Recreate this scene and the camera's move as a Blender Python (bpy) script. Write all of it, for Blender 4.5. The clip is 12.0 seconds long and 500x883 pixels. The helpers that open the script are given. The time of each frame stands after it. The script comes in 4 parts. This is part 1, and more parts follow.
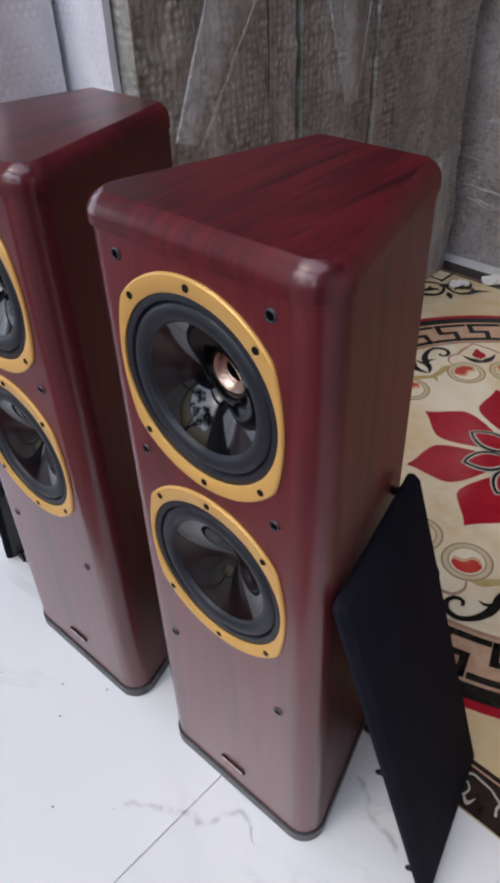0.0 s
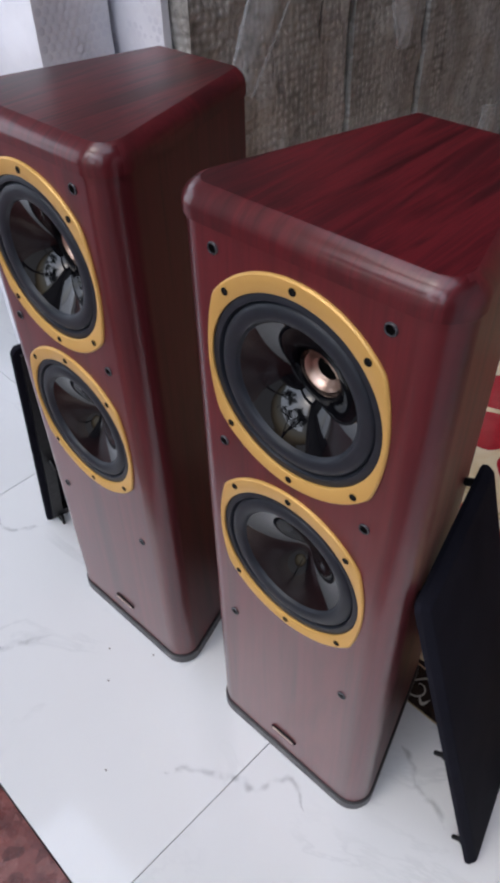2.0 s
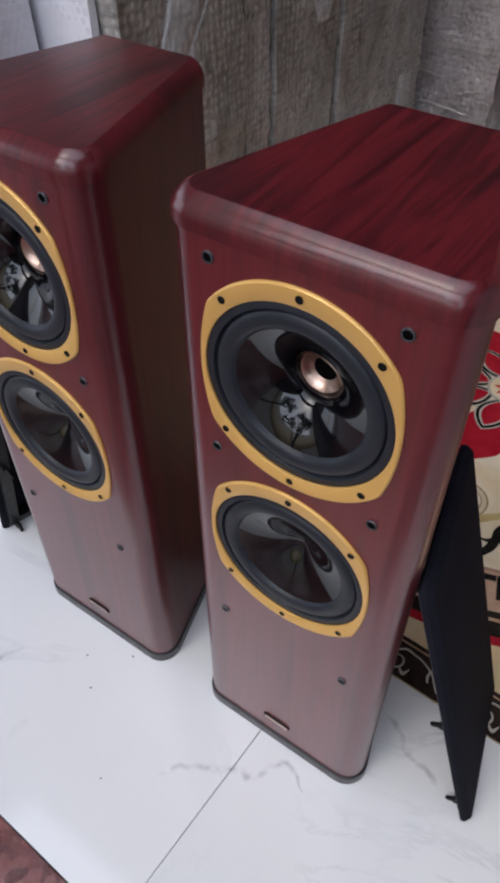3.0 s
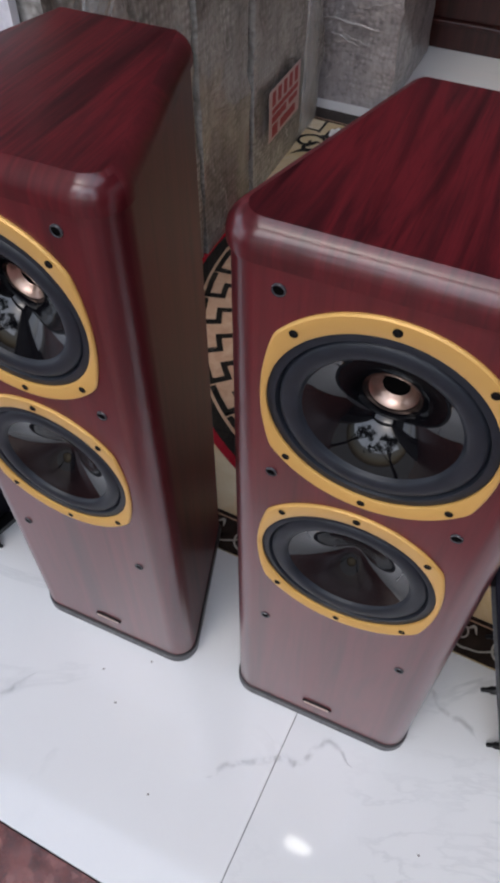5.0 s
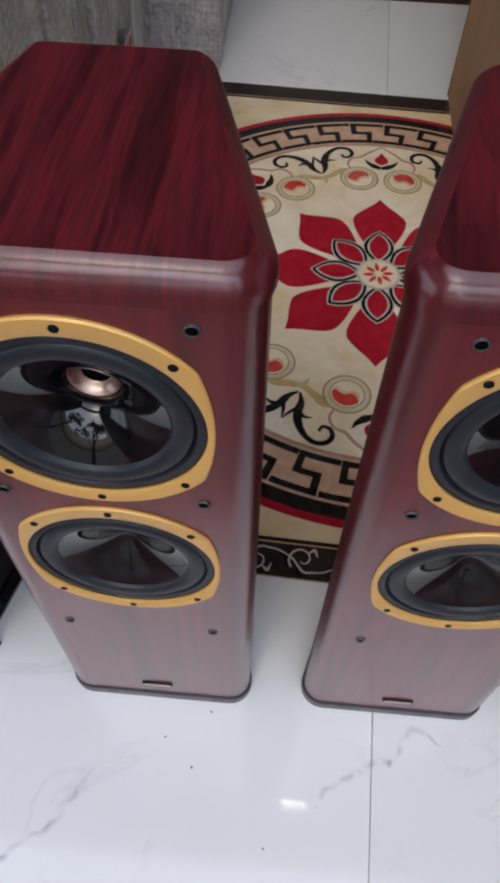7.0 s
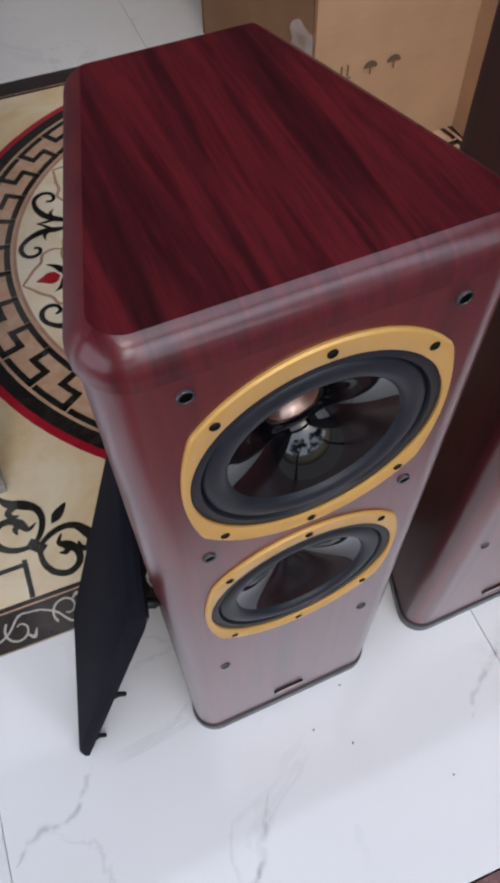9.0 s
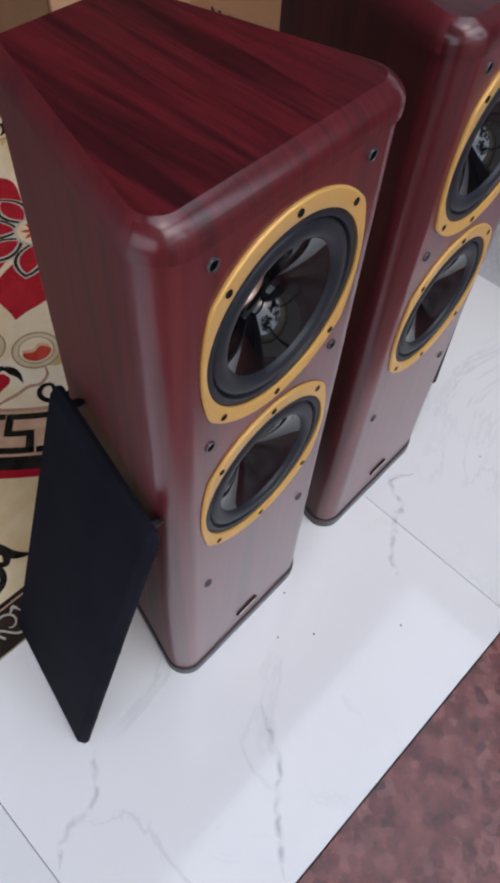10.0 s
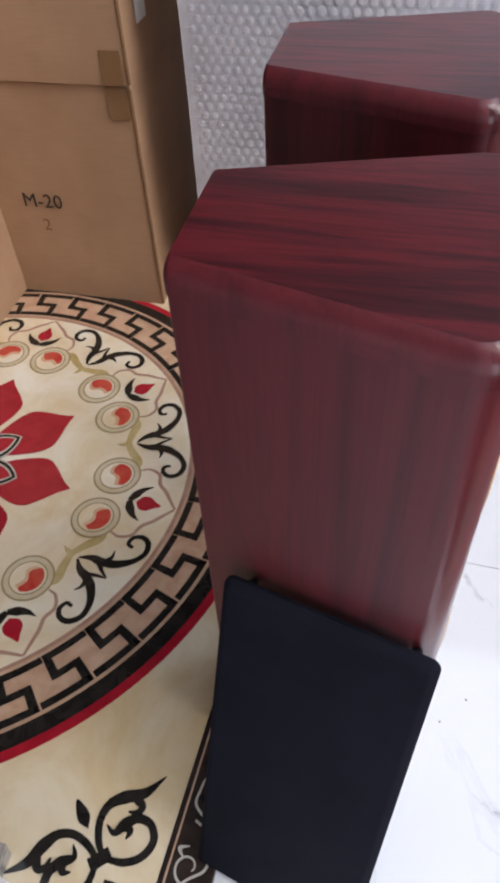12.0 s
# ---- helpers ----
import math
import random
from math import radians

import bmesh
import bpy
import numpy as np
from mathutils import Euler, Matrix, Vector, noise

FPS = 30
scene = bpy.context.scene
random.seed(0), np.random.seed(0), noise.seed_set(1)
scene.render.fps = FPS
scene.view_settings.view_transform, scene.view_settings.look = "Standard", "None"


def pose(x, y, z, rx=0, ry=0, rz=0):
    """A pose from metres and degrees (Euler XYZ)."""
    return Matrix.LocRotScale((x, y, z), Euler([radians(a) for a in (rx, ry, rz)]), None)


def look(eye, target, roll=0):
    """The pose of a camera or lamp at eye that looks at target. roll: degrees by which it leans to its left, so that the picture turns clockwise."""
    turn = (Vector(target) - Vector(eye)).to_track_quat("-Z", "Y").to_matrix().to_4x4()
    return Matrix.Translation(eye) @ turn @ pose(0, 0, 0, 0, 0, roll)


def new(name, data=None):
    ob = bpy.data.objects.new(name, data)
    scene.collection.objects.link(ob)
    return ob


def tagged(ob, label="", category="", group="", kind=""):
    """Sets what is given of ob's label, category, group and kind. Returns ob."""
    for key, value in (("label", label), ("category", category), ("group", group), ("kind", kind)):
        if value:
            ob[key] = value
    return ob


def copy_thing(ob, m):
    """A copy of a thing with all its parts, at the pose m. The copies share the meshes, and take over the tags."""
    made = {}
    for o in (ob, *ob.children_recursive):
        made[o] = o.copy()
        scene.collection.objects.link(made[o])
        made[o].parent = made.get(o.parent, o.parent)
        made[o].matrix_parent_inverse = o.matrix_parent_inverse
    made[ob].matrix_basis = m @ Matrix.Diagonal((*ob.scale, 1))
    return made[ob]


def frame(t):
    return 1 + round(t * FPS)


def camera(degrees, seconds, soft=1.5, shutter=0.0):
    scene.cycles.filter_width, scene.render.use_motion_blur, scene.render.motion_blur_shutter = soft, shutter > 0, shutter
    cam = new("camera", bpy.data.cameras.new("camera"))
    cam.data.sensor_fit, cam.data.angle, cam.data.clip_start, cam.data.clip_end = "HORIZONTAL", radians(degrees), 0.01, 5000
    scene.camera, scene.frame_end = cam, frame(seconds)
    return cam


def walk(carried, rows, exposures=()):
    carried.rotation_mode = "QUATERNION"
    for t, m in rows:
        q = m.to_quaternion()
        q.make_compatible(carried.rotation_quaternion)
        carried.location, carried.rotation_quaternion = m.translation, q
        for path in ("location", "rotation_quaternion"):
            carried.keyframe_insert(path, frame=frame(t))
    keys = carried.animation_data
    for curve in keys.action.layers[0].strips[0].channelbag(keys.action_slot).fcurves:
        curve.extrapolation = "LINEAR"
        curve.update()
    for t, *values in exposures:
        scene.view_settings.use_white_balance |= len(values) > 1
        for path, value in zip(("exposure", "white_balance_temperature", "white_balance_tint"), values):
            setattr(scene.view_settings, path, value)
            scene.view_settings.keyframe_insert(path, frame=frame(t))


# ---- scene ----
cam = camera(38.1, 12.0, soft=3.7)
PATH = [
    (0, (0.414, -0.368, 1.126), (-0.665, 0.765, -0.12), -2.5),
    (0.5, (0.41, -0.356, 1.153), (-0.695, 0.697, -0.14), -3.7),
    (1, (0.378, -0.37, 1.157), (-0.719, 0.663, -0.158), -3.4),
    (1.5, (0.34, -0.377, 1.164), (-0.74, 0.651, -0.168), -2.7),
    (2, (0.318, -0.385, 1.162), (-0.691, 0.658, -0.214), -1.7),
    (2.5, (0.26, -0.396, 1.175), (-0.653, 0.696, -0.23), -0.6),
    (3, (0.24, -0.411, 1.181), (-0.563, 0.728, -0.254), -0.2),
    (5, (0.058, -0.385, 1.203), (-0.448, 0.745, -0.368), 0.1),
    (5.5, (-0.027, -0.353, 1.202), (-0.465, 0.764, -0.398), -0.8),
    (6, (-0.064, -0.337, 1.202), (-0.428, 0.782, -0.416), 0.1),
    (6.5, (-0.14, -0.333, 1.203), (-0.349, 0.803, -0.43), 1.6),
    (8.5, (-0.436, -0.277, 1.19), (-0.162, 0.783, -0.485), -1.3),
    (9, (-0.52, -0.242, 1.186), (-0.11, 0.751, -0.501), -1.4),
    (9.5, (-0.625, -0.241, 1.195), (-0.015, 0.655, -0.486), -1.2),
    (10, (-0.737, -0.269, 1.202), (0.152, 0.426, -0.449), 5.4),
    (10.5, (-0.78, -0.246, 1.21), (0.202, 0.451, -0.387), 5.2),
    (11, (-0.794, -0.176, 1.208), (0.252, 0.516, -0.35), 2.8),
    (11.5, (-0.833, -0.011, 1.207), (0.353, 0.552, -0.301), -4.2),
    (12, (-0.874, 0.075, 1.201), (0.435, 0.45, -0.263), -3.7),
]
walk(cam, [(t, look(eye, to, roll)) for t, eye, to, roll in PATH], exposures=[(0, -0.1), (1, -0.17), (5.5, -0.24), (10.5, -0.26), (11.1, -0.25), (11.5, -0.02), (12, 0.17)])

# ---- light and world ----
world = bpy.data.worlds.new("overcast_sky")
scene.world = world
world.use_nodes = True
wn, wl = world.node_tree.nodes, world.node_tree.links
sky = wn.new("ShaderNodeTexSky")
sky.sky_type, sky.sun_disc = "NISHITA", False
sky.sun_elevation, sky.sun_rotation = radians(50), radians(200)
sky.air_density, sky.dust_density = 1.0, 4.0
wn["Background"].inputs["Strength"].default_value = 0.15
wl.new(sky.outputs["Color"], wn["Background"].inputs["Color"])

sun = new("sun", bpy.data.lights.new("sun", "SUN"))
sun.data.energy, sun.data.angle, sun.data.color = 0.35, radians(20), (1.0, 0.97, 0.93)
sun.matrix_world = look((-2, -6, 8), (0, 0, 0))


def area_lamp(name, eye, target, sx, sy, watts, color):
    ob = new(name, bpy.data.lights.new(name, "AREA"))
    ob.data.shape, ob.data.size, ob.data.size_y = "RECTANGLE", sx, sy
    ob.data.energy, ob.data.color = watts, color
    ob.matrix_world = look(eye, target)
    return ob


area_lamp("doorway_daylight", (0.3, -4.15, 3.4), (0.2, 1.0, 3.0), 5.6, 4.0, 272, (0.752, 0.832, 1.0))
# fill light added on the west to brighten the cabinet's left flank
area_lamp("added_side_light", (-2.86, -0.8, 1.10), (0.0, -0.8, 1.10), 2.7, 1.7, 24, (0.762, 0.832, 1.0))
# fill light added from above to brighten the room; no known source
area_lamp("added_overhead_light", (0.0, -1.175, 4.08), (0.0, -1.176, 0.0), 4.0, 2.55, 66, (0.772, 0.842, 1.0))


# ---- materials ----
def mat(name, color, rough=0.5, metal=0.0, coat=0.0, spec=0.5):
    m = bpy.data.materials.new(name)
    m.use_nodes = True
    b = m.node_tree.nodes["Principled BSDF"]
    b.inputs["Base Color"].default_value = (*color, 1)
    b.inputs["Roughness"].default_value = rough
    b.inputs["Metallic"].default_value = metal
    b.inputs["Coat Weight"].default_value = coat
    b.inputs["Coat Roughness"].default_value = 0.08
    b.inputs["Specular IOR Level"].default_value = spec
    return m


class Nodes:
    """Short hand for the nodes of one material."""

    def __init__(self, m):
        self.t, self.n, self.l = m.node_tree, m.node_tree.nodes, m.node_tree.links
        self.b = self.n["Principled BSDF"]

    def coords(self, scale=(1, 1, 1), rot=(0, 0, 0), kind="Object", offset=None):
        c, p = self.n.new("ShaderNodeTexCoord"), self.n.new("ShaderNodeMapping")
        p.inputs["Scale"].default_value = scale
        p.inputs["Rotation"].default_value = [radians(a) for a in rot]
        if offset is None:
            self.l.new(c.outputs[kind], p.inputs["Vector"])
        else:
            info, add = self.n.new("ShaderNodeObjectInfo"), self.n.new("ShaderNodeVectorMath")
            add.operation = "MULTIPLY_ADD"
            add.inputs[1].default_value = offset
            self.l.new(info.outputs["Random"], add.inputs[0])
            self.l.new(c.outputs[kind], add.inputs[2])
            self.l.new(add.outputs[0], p.inputs["Vector"])
        return p.outputs["Vector"]

    def noise(self, vec, scale, detail=4, rough=0.55, distort=0.0):
        x = self.n.new("ShaderNodeTexNoise")
        x.inputs["Scale"].default_value, x.inputs["Detail"].default_value = scale, detail
        x.inputs["Roughness"].default_value, x.inputs["Distortion"].default_value = rough, distort
        self.l.new(vec, x.inputs["Vector"])
        return x.outputs["Fac"]

    def voronoi(self, vec, scale, feature="F1", out="Distance", rand=1.0):
        x = self.n.new("ShaderNodeTexVoronoi")
        x.feature = feature
        x.inputs["Scale"].default_value, x.inputs["Randomness"].default_value = scale, rand
        self.l.new(vec, x.inputs["Vector"])
        return x.outputs[out]

    def ramp(self, fac, stops):
        x = self.n.new("ShaderNodeValToRGB")
        e = x.color_ramp.elements
        while len(e) < len(stops):
            e.new(0.5)
        for el, (p, c) in zip(e, stops):
            el.position, el.color = p, (*c, 1) if len(c) == 3 else c
        self.l.new(fac, x.inputs["Fac"])
        return x.outputs["Color"]

    def mix(self, fac, a, b, mode="MIX"):
        x = self.n.new("ShaderNodeMix")
        x.data_type, x.blend_type = "RGBA", mode
        for sock, v in ((x.inputs[0], fac), (x.inputs[6], a), (x.inputs[7], b)):
            if isinstance(v, bpy.types.NodeSocket):
                self.l.new(v, sock)
            else:
                sock.default_value = v if isinstance(v, float) else (*v, 1)
        return x.outputs[2]

    def span(self, fac, a, b, c, d):
        x = self.n.new("ShaderNodeMapRange")
        for i, v in enumerate((a, b, c, d)):
            x.inputs[i + 1].default_value = v
        self.l.new(fac, x.inputs[0])
        return x.outputs[0]

    def color(self, s):
        self.l.new(s, self.b.inputs["Base Color"])

    def rough(self, s):
        self.l.new(s, self.b.inputs["Roughness"])

    def bump(self, s, strength, distance=0.002):
        x = self.n.new("ShaderNodeBump")
        x.inputs["Strength"].default_value, x.inputs["Distance"].default_value = strength, distance
        self.l.new(s, x.inputs["Height"])
        self.l.new(x.outputs["Normal"], self.b.inputs["Normal"])


def wood(name, along, dark, mid, red, rough=0.3, fine=0.3, width=9.0, coat=0.8, coat_rough=0.2, spec=0.28):
    """Reddish lacquered veneer with its grain along one axis: flamed bands, fine streaks and short dark pores."""
    m = mat(name, mid, rough, coat=coat, spec=spec)
    k = Nodes(m)
    k.b.inputs["Coat Roughness"].default_value = coat_rough
    stretch = {"y": (width, width * 0.075, width * 0.12), "z": (width, width, width * 0.055)}[along]
    v = k.coords(stretch, offset=(0.37, 0.61, 0.53))
    streak = {"y": (110, 6.0, 9), "z": (80, 80, 2.2)}[along]
    v2 = k.coords(streak, offset=(1.3, 2.1, 1.7))
    pore = {"y": (330, 22, 30), "z": (260, 260, 9)}[along]
    v3 = k.coords(pore, offset=(0.7, 1.1, 0.9))
    broad = k.ramp(k.noise(v, 1.7, 7, 0.62, 1.1), [(0.34, dark), (0.45, mid), (0.53, red), (0.60, mid), (0.70, dark)])
    lines = k.noise(v2, 1.0, 5, 0.62, 0.6)
    col = k.mix(k.span(lines, 0.50, 0.64, 0.0, fine), broad, [c * 0.55 for c in dark])
    pores = k.noise(v3, 1.0, 2, 0.5)
    k.color(k.mix(k.span(pores, 0.58, 0.72, 0.0, fine * 0.7), col, [c * 0.5 for c in dark]))
    k.bump(lines, 0.01, 0.0005)
    return m


WOOD_TOP = wood("mahogany_veneer_top", "y", (0.024, 0.0046, 0.0062), (0.060, 0.0078, 0.0108), (0.128, 0.0122, 0.0172), 0.38, 0.52, 11.0, 0.9, 0.24)
WOOD_EDGE = wood("mahogany_edge_veneer", "y", (0.046, 0.0056, 0.0080), (0.074, 0.0076, 0.0108), (0.104, 0.0096, 0.0138), 0.34, 0.34, 11.0, 0.8, 0.19)
VENEER = ((0.062, 0.0086, 0.0115), (0.096, 0.0116, 0.0155), (0.120, 0.0138, 0.0184))
WOOD_BODY = wood("mahogany_veneer", "z", *VENEER, 0.33, 0.18, 8.0, 0.75, 0.2, 0.32)
WOOD_SIDE = wood("satin_mahogany_veneer", "z", *VENEER, 0.48, 0.24, 8.0, 0.06, 0.25, 0.42)
WOOD_DARK = wood("dark_cabinet_wood", "z", (0.014, 0.004, 0.003), (0.034, 0.009, 0.007), (0.050, 0.013, 0.010), 0.34, 0.3, 7.0, 0.3)

GOLD = mat("gold_paint", (0.66, 0.385, 0.110), 0.45, 0.25)
k = Nodes(GOLD)
k.bump(k.noise(k.coords(), 900, 2), 0.08, 0.0004)
k.rough(k.span(k.noise(k.coords(), 40, 3), 0.3, 0.7, 0.36, 0.5))
RUBBER = mat("slate_rubber", (0.011, 0.013, 0.018), 0.44, spec=0.36)
k = Nodes(RUBBER)
k.color(k.ramp(k.noise(k.coords(), 60, 4), [(0.3, (0.010, 0.013, 0.018)), (0.7, (0.015, 0.018, 0.026))]))
CONE = mat("gloss_black_cone", (0.003, 0.003, 0.004), 0.03, spec=0.48)
k = Nodes(CONE)
k.bump(k.noise(k.coords(), 18, 2), 0.03, 0.003)
COPPER = mat("rose_copper", (0.50, 0.35, 0.285), 0.30, 1.0)
BLACK = mat("black_plastic", (0.006, 0.006, 0.007), 0.42, spec=0.3)
k = Nodes(BLACK)
k.rough(k.span(k.noise(k.coords(), 80, 3), 0.3, 0.7, 0.3, 0.5))
SOCKET = mat("socket_plastic", (0.045, 0.045, 0.05), 0.25, spec=0.6)
SCREW = mat("black_screw", (0.002, 0.002, 0.002), 0.6, spec=0.15)
# near-black that stands for the shade inside holes
HOLE_SHADE = mat("recess_shade_black", (0.002, 0.002, 0.002), 0.9, spec=0.03)
PLINTH = mat("plinth_lacquer", (0.042, 0.039, 0.041), 0.35)
k = Nodes(PLINTH)
k.rough(k.span(k.noise(k.coords(), 35, 4), 0.3, 0.7, 0.25, 0.48))
CLOTH = mat("black_grille_cloth", (0.004, 0.004, 0.006), 0.9, spec=0.08)
k = Nodes(CLOTH)
k.bump(k.voronoi(k.coords(), 700), 0.35, 0.0006)
k.color(k.ramp(k.noise(k.coords(), 14, 4), [(0.3, (0.008, 0.008, 0.013)), (0.75, (0.013, 0.013, 0.020))]))

TILE = mat("white_marble_tile", (0.78, 0.79, 0.79), 0.10, coat=0.3)
k = Nodes(TILE)
v = k.coords(offset=(3.1, 5.7, 0.0))
warp = k.noise(v, 1.9, 6, 0.62, 1.5)
lines = k.ramp(warp, [(0.482, (0, 0, 0)), (0.4965, (1, 1, 1)), (0.5005, (1, 1, 1)), (0.515, (0, 0, 0))])
mask = k.ramp(k.noise(v, 2.2, 3), [(0.46, (0, 0, 0)), (0.66, (1, 1, 1))])
vein = k.mix(1.0, lines, mask, "MULTIPLY")
cloud = k.ramp(k.noise(v, 0.9, 4, 0.6), [(0.3, (0.735, 0.745, 0.75)), (0.7, (0.81, 0.815, 0.815))])
half = k.n.new("ShaderNodeMath")
half.operation = "MULTIPLY"
half.inputs[1].default_value = 0.38
k.l.new(vein, half.inputs[0])
k.color(k.mix(half.outputs[0], cloud, (0.36, 0.38, 0.39)))
k.rough(k.span(k.noise(v, 7, 4), 0.3, 0.7, 0.018, 0.05))
GROUT = mat("grey_grout", (0.22, 0.22, 0.22), 0.85)
k = Nodes(GROUT)
k.color(k.ramp(k.noise(k.coords(), 30, 4), [(0.3, (0.13, 0.13, 0.13)), (0.7, (0.22, 0.22, 0.21))]))

GRANITE = mat("red_granite", (0.2, 0.06, 0.05), 0.22)
k = Nodes(GRANITE)
v = k.coords()
cell = k.voronoi(v, 62, out="Color")
sep = k.n.new("ShaderNodeSeparateColor")
k.l.new(cell, sep.inputs[0])
grain = k.ramp(sep.outputs[0], [(0.0, (0.03, 0.012, 0.012)), (0.22, (0.13, 0.035, 0.032)), (0.6, (0.20, 0.062, 0.055)), (0.92, (0.30, 0.13, 0.115))])
blot = k.ramp(k.noise(v, 26, 5, 0.65), [(0.38, (0.05, 0.018, 0.018)), (0.52, (0.17, 0.055, 0.048)), (0.70, (0.29, 0.115, 0.10))])
k.color(k.mix(0.5, grain, blot))
k.rough(k.span(k.noise(v, 60, 3), 0.3, 0.7, 0.16, 0.36))


def stone(name, a, b, rough=0.16, scale=5.0):
    m = mat(name, a, rough, coat=0.2)
    k = Nodes(m)
    v = k.coords(kind="Object")
    k.color(k.ramp(k.noise(v, scale, 6, 0.62, 0.6), [(0.30, a), (0.70, b)]))
    k.rough(k.span(k.noise(v, 9, 4), 0.3, 0.7, rough - 0.05, rough + 0.07))
    return m


CREAM = stone("cream_stone", (0.66, 0.46, 0.20), (0.85, 0.75, 0.55), scale=4.2)
PALE = stone("pale_stone", (0.72, 0.55, 0.30), (0.89, 0.84, 0.70), scale=5)
INK = stone("black_stone", (0.010, 0.009, 0.008), (0.030, 0.026, 0.022), scale=30)
BROWNBLACK = stone("brown_black_stone", (0.018, 0.012, 0.010), (0.045, 0.032, 0.026), scale=24)
RED = stone("red_stone", (0.33, 0.010, 0.022), (0.45, 0.020, 0.035), scale=18)
TAN = stone("pinkish_tan_stone", (0.50, 0.30, 0.19), (0.66, 0.45, 0.31), scale=26)
OCHRE = stone("ochre_stone", (0.46, 0.33, 0.12), (0.60, 0.47, 0.23), scale=22)
OLIVE = stone("olive_line_stone", (0.30, 0.22, 0.10), (0.42, 0.33, 0.18), scale=22)
ROSE = stone("rose_line_stone", (0.38, 0.20, 0.14), (0.50, 0.31, 0.22), scale=22)
EMBER = stone("ember_red_stone", (0.50, 0.025, 0.022), (0.64, 0.12, 0.07), scale=16)
BUFF = stone("buff_stone", (0.58, 0.47, 0.28), (0.70, 0.60, 0.42), scale=14)
GLOW = stone("orange_tan_stone", (0.66, 0.36, 0.20), (0.74, 0.50, 0.32), scale=22)
SILVER = stone("silver_line_stone", (0.45, 0.42, 0.36), (0.58, 0.55, 0.48), scale=30)

CARD = mat("brown_cardboard", (0.36, 0.21, 0.11), 0.75, spec=0.3)
k = Nodes(CARD)
v = k.coords()
k.color(k.mix(k.span(k.noise(k.coords((4, 4, 90)), 3, 3), 0.4, 0.7, 0.0, 0.16),
              k.ramp(k.noise(v, 5, 5), [(0.3, (0.42, 0.255, 0.150)), (0.7, (0.50, 0.315, 0.190))]), (0.31, 0.18, 0.10)))
k.bump(k.noise(k.coords((3, 3, 120)), 3, 3), 0.15, 0.001)
CARD_EDGE = mat("worn_cardboard_edge", (0.24, 0.13, 0.065), 0.85, spec=0.2)
TAPE = mat("brown_tape", (0.27, 0.15, 0.07), 0.22)
PRINT = mat("faded_black_print", (0.030, 0.022, 0.018), 0.7)
PALE_PRINT = mat("faint_brown_print", (0.13, 0.078, 0.045), 0.75)
FAINT = mat("faint_red_print", (0.27, 0.125, 0.065), 0.75)
WHITE = mat("white_paper", (0.80, 0.80, 0.78), 0.6)
LABEL_RED = mat("red_label_ink", (0.42, 0.045, 0.05), 0.5)


def film(name, a, b, c, clump=6.0, coat=0.9, bubbles=0.5):
    """Stretch film over bubble wrap: clouded, wrinkled and shiny, with painted glints, the bubbles showing through in
    patches.
    """
    m = mat(name, a, 0.42, coat=coat)
    k = Nodes(m)
    k.b.inputs["Coat Roughness"].default_value = 0.16
    v = k.coords()
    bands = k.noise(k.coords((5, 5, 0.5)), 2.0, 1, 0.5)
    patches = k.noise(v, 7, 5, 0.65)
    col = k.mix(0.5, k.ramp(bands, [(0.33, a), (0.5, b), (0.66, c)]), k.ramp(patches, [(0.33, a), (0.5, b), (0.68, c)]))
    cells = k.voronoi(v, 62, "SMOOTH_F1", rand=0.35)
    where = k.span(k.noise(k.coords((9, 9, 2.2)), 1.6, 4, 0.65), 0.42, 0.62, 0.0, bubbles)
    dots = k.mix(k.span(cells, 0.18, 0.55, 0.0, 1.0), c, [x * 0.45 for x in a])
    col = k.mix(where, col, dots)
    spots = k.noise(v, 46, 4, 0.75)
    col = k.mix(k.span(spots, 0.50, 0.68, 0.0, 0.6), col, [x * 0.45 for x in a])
    # pale streaks: glints of light on the film, painted into its colour
    painted_gleam = k.noise(k.coords((1, 1, 0.6), (30, 20, 10)), 30, 3, 0.6, 1.2)
    k.color(k.mix(k.span(painted_gleam, 0.66, 0.74, 0.0, 0.55), col, [min(0.85, x * 1.5) for x in c]))
    crease = k.noise(k.coords((1, 1, 0.8), (25, 15, 0)), clump * 2.2, 4, 0.55, 0.6)
    k.bump(k.mix(0.35, crease, cells), 0.6, 0.03)
    return m


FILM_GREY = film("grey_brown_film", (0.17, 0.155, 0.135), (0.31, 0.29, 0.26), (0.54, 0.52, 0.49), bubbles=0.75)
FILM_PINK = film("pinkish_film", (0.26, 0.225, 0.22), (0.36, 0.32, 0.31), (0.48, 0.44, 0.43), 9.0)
CLEAR = mat("clear_film", (0.9, 0.9, 0.9), 0.12)
CLEAR.node_tree.nodes["Principled BSDF"].inputs["Alpha"].default_value = 0.19
k = Nodes(CLEAR)
k.bump(k.noise(k.coords(), 12, 4, 0.6, 2.0), 0.7, 0.02)
BUBBLE = mat("bubble_film", (0.60, 0.59, 0.62), 0.30, coat=0.5)
k = Nodes(BUBBLE)
k.color(k.ramp(k.noise(k.coords(), 7, 5), [(0.3, (0.62, 0.61, 0.65)), (0.7, (0.80, 0.79, 0.83))]))
BUBBLE_DOME = mat("bubble_dome", (0.70, 0.69, 0.74), 0.35, coat=0.2)
k = Nodes(BUBBLE_DOME)
k.color(k.ramp(k.noise(k.coords(), 9, 4), [(0.3, (0.60, 0.59, 0.64)), (0.7, (0.80, 0.79, 0.83))]))
PLASTER = mat("grey_plaster", (0.25, 0.225, 0.20), 0.85)
k = Nodes(PLASTER)
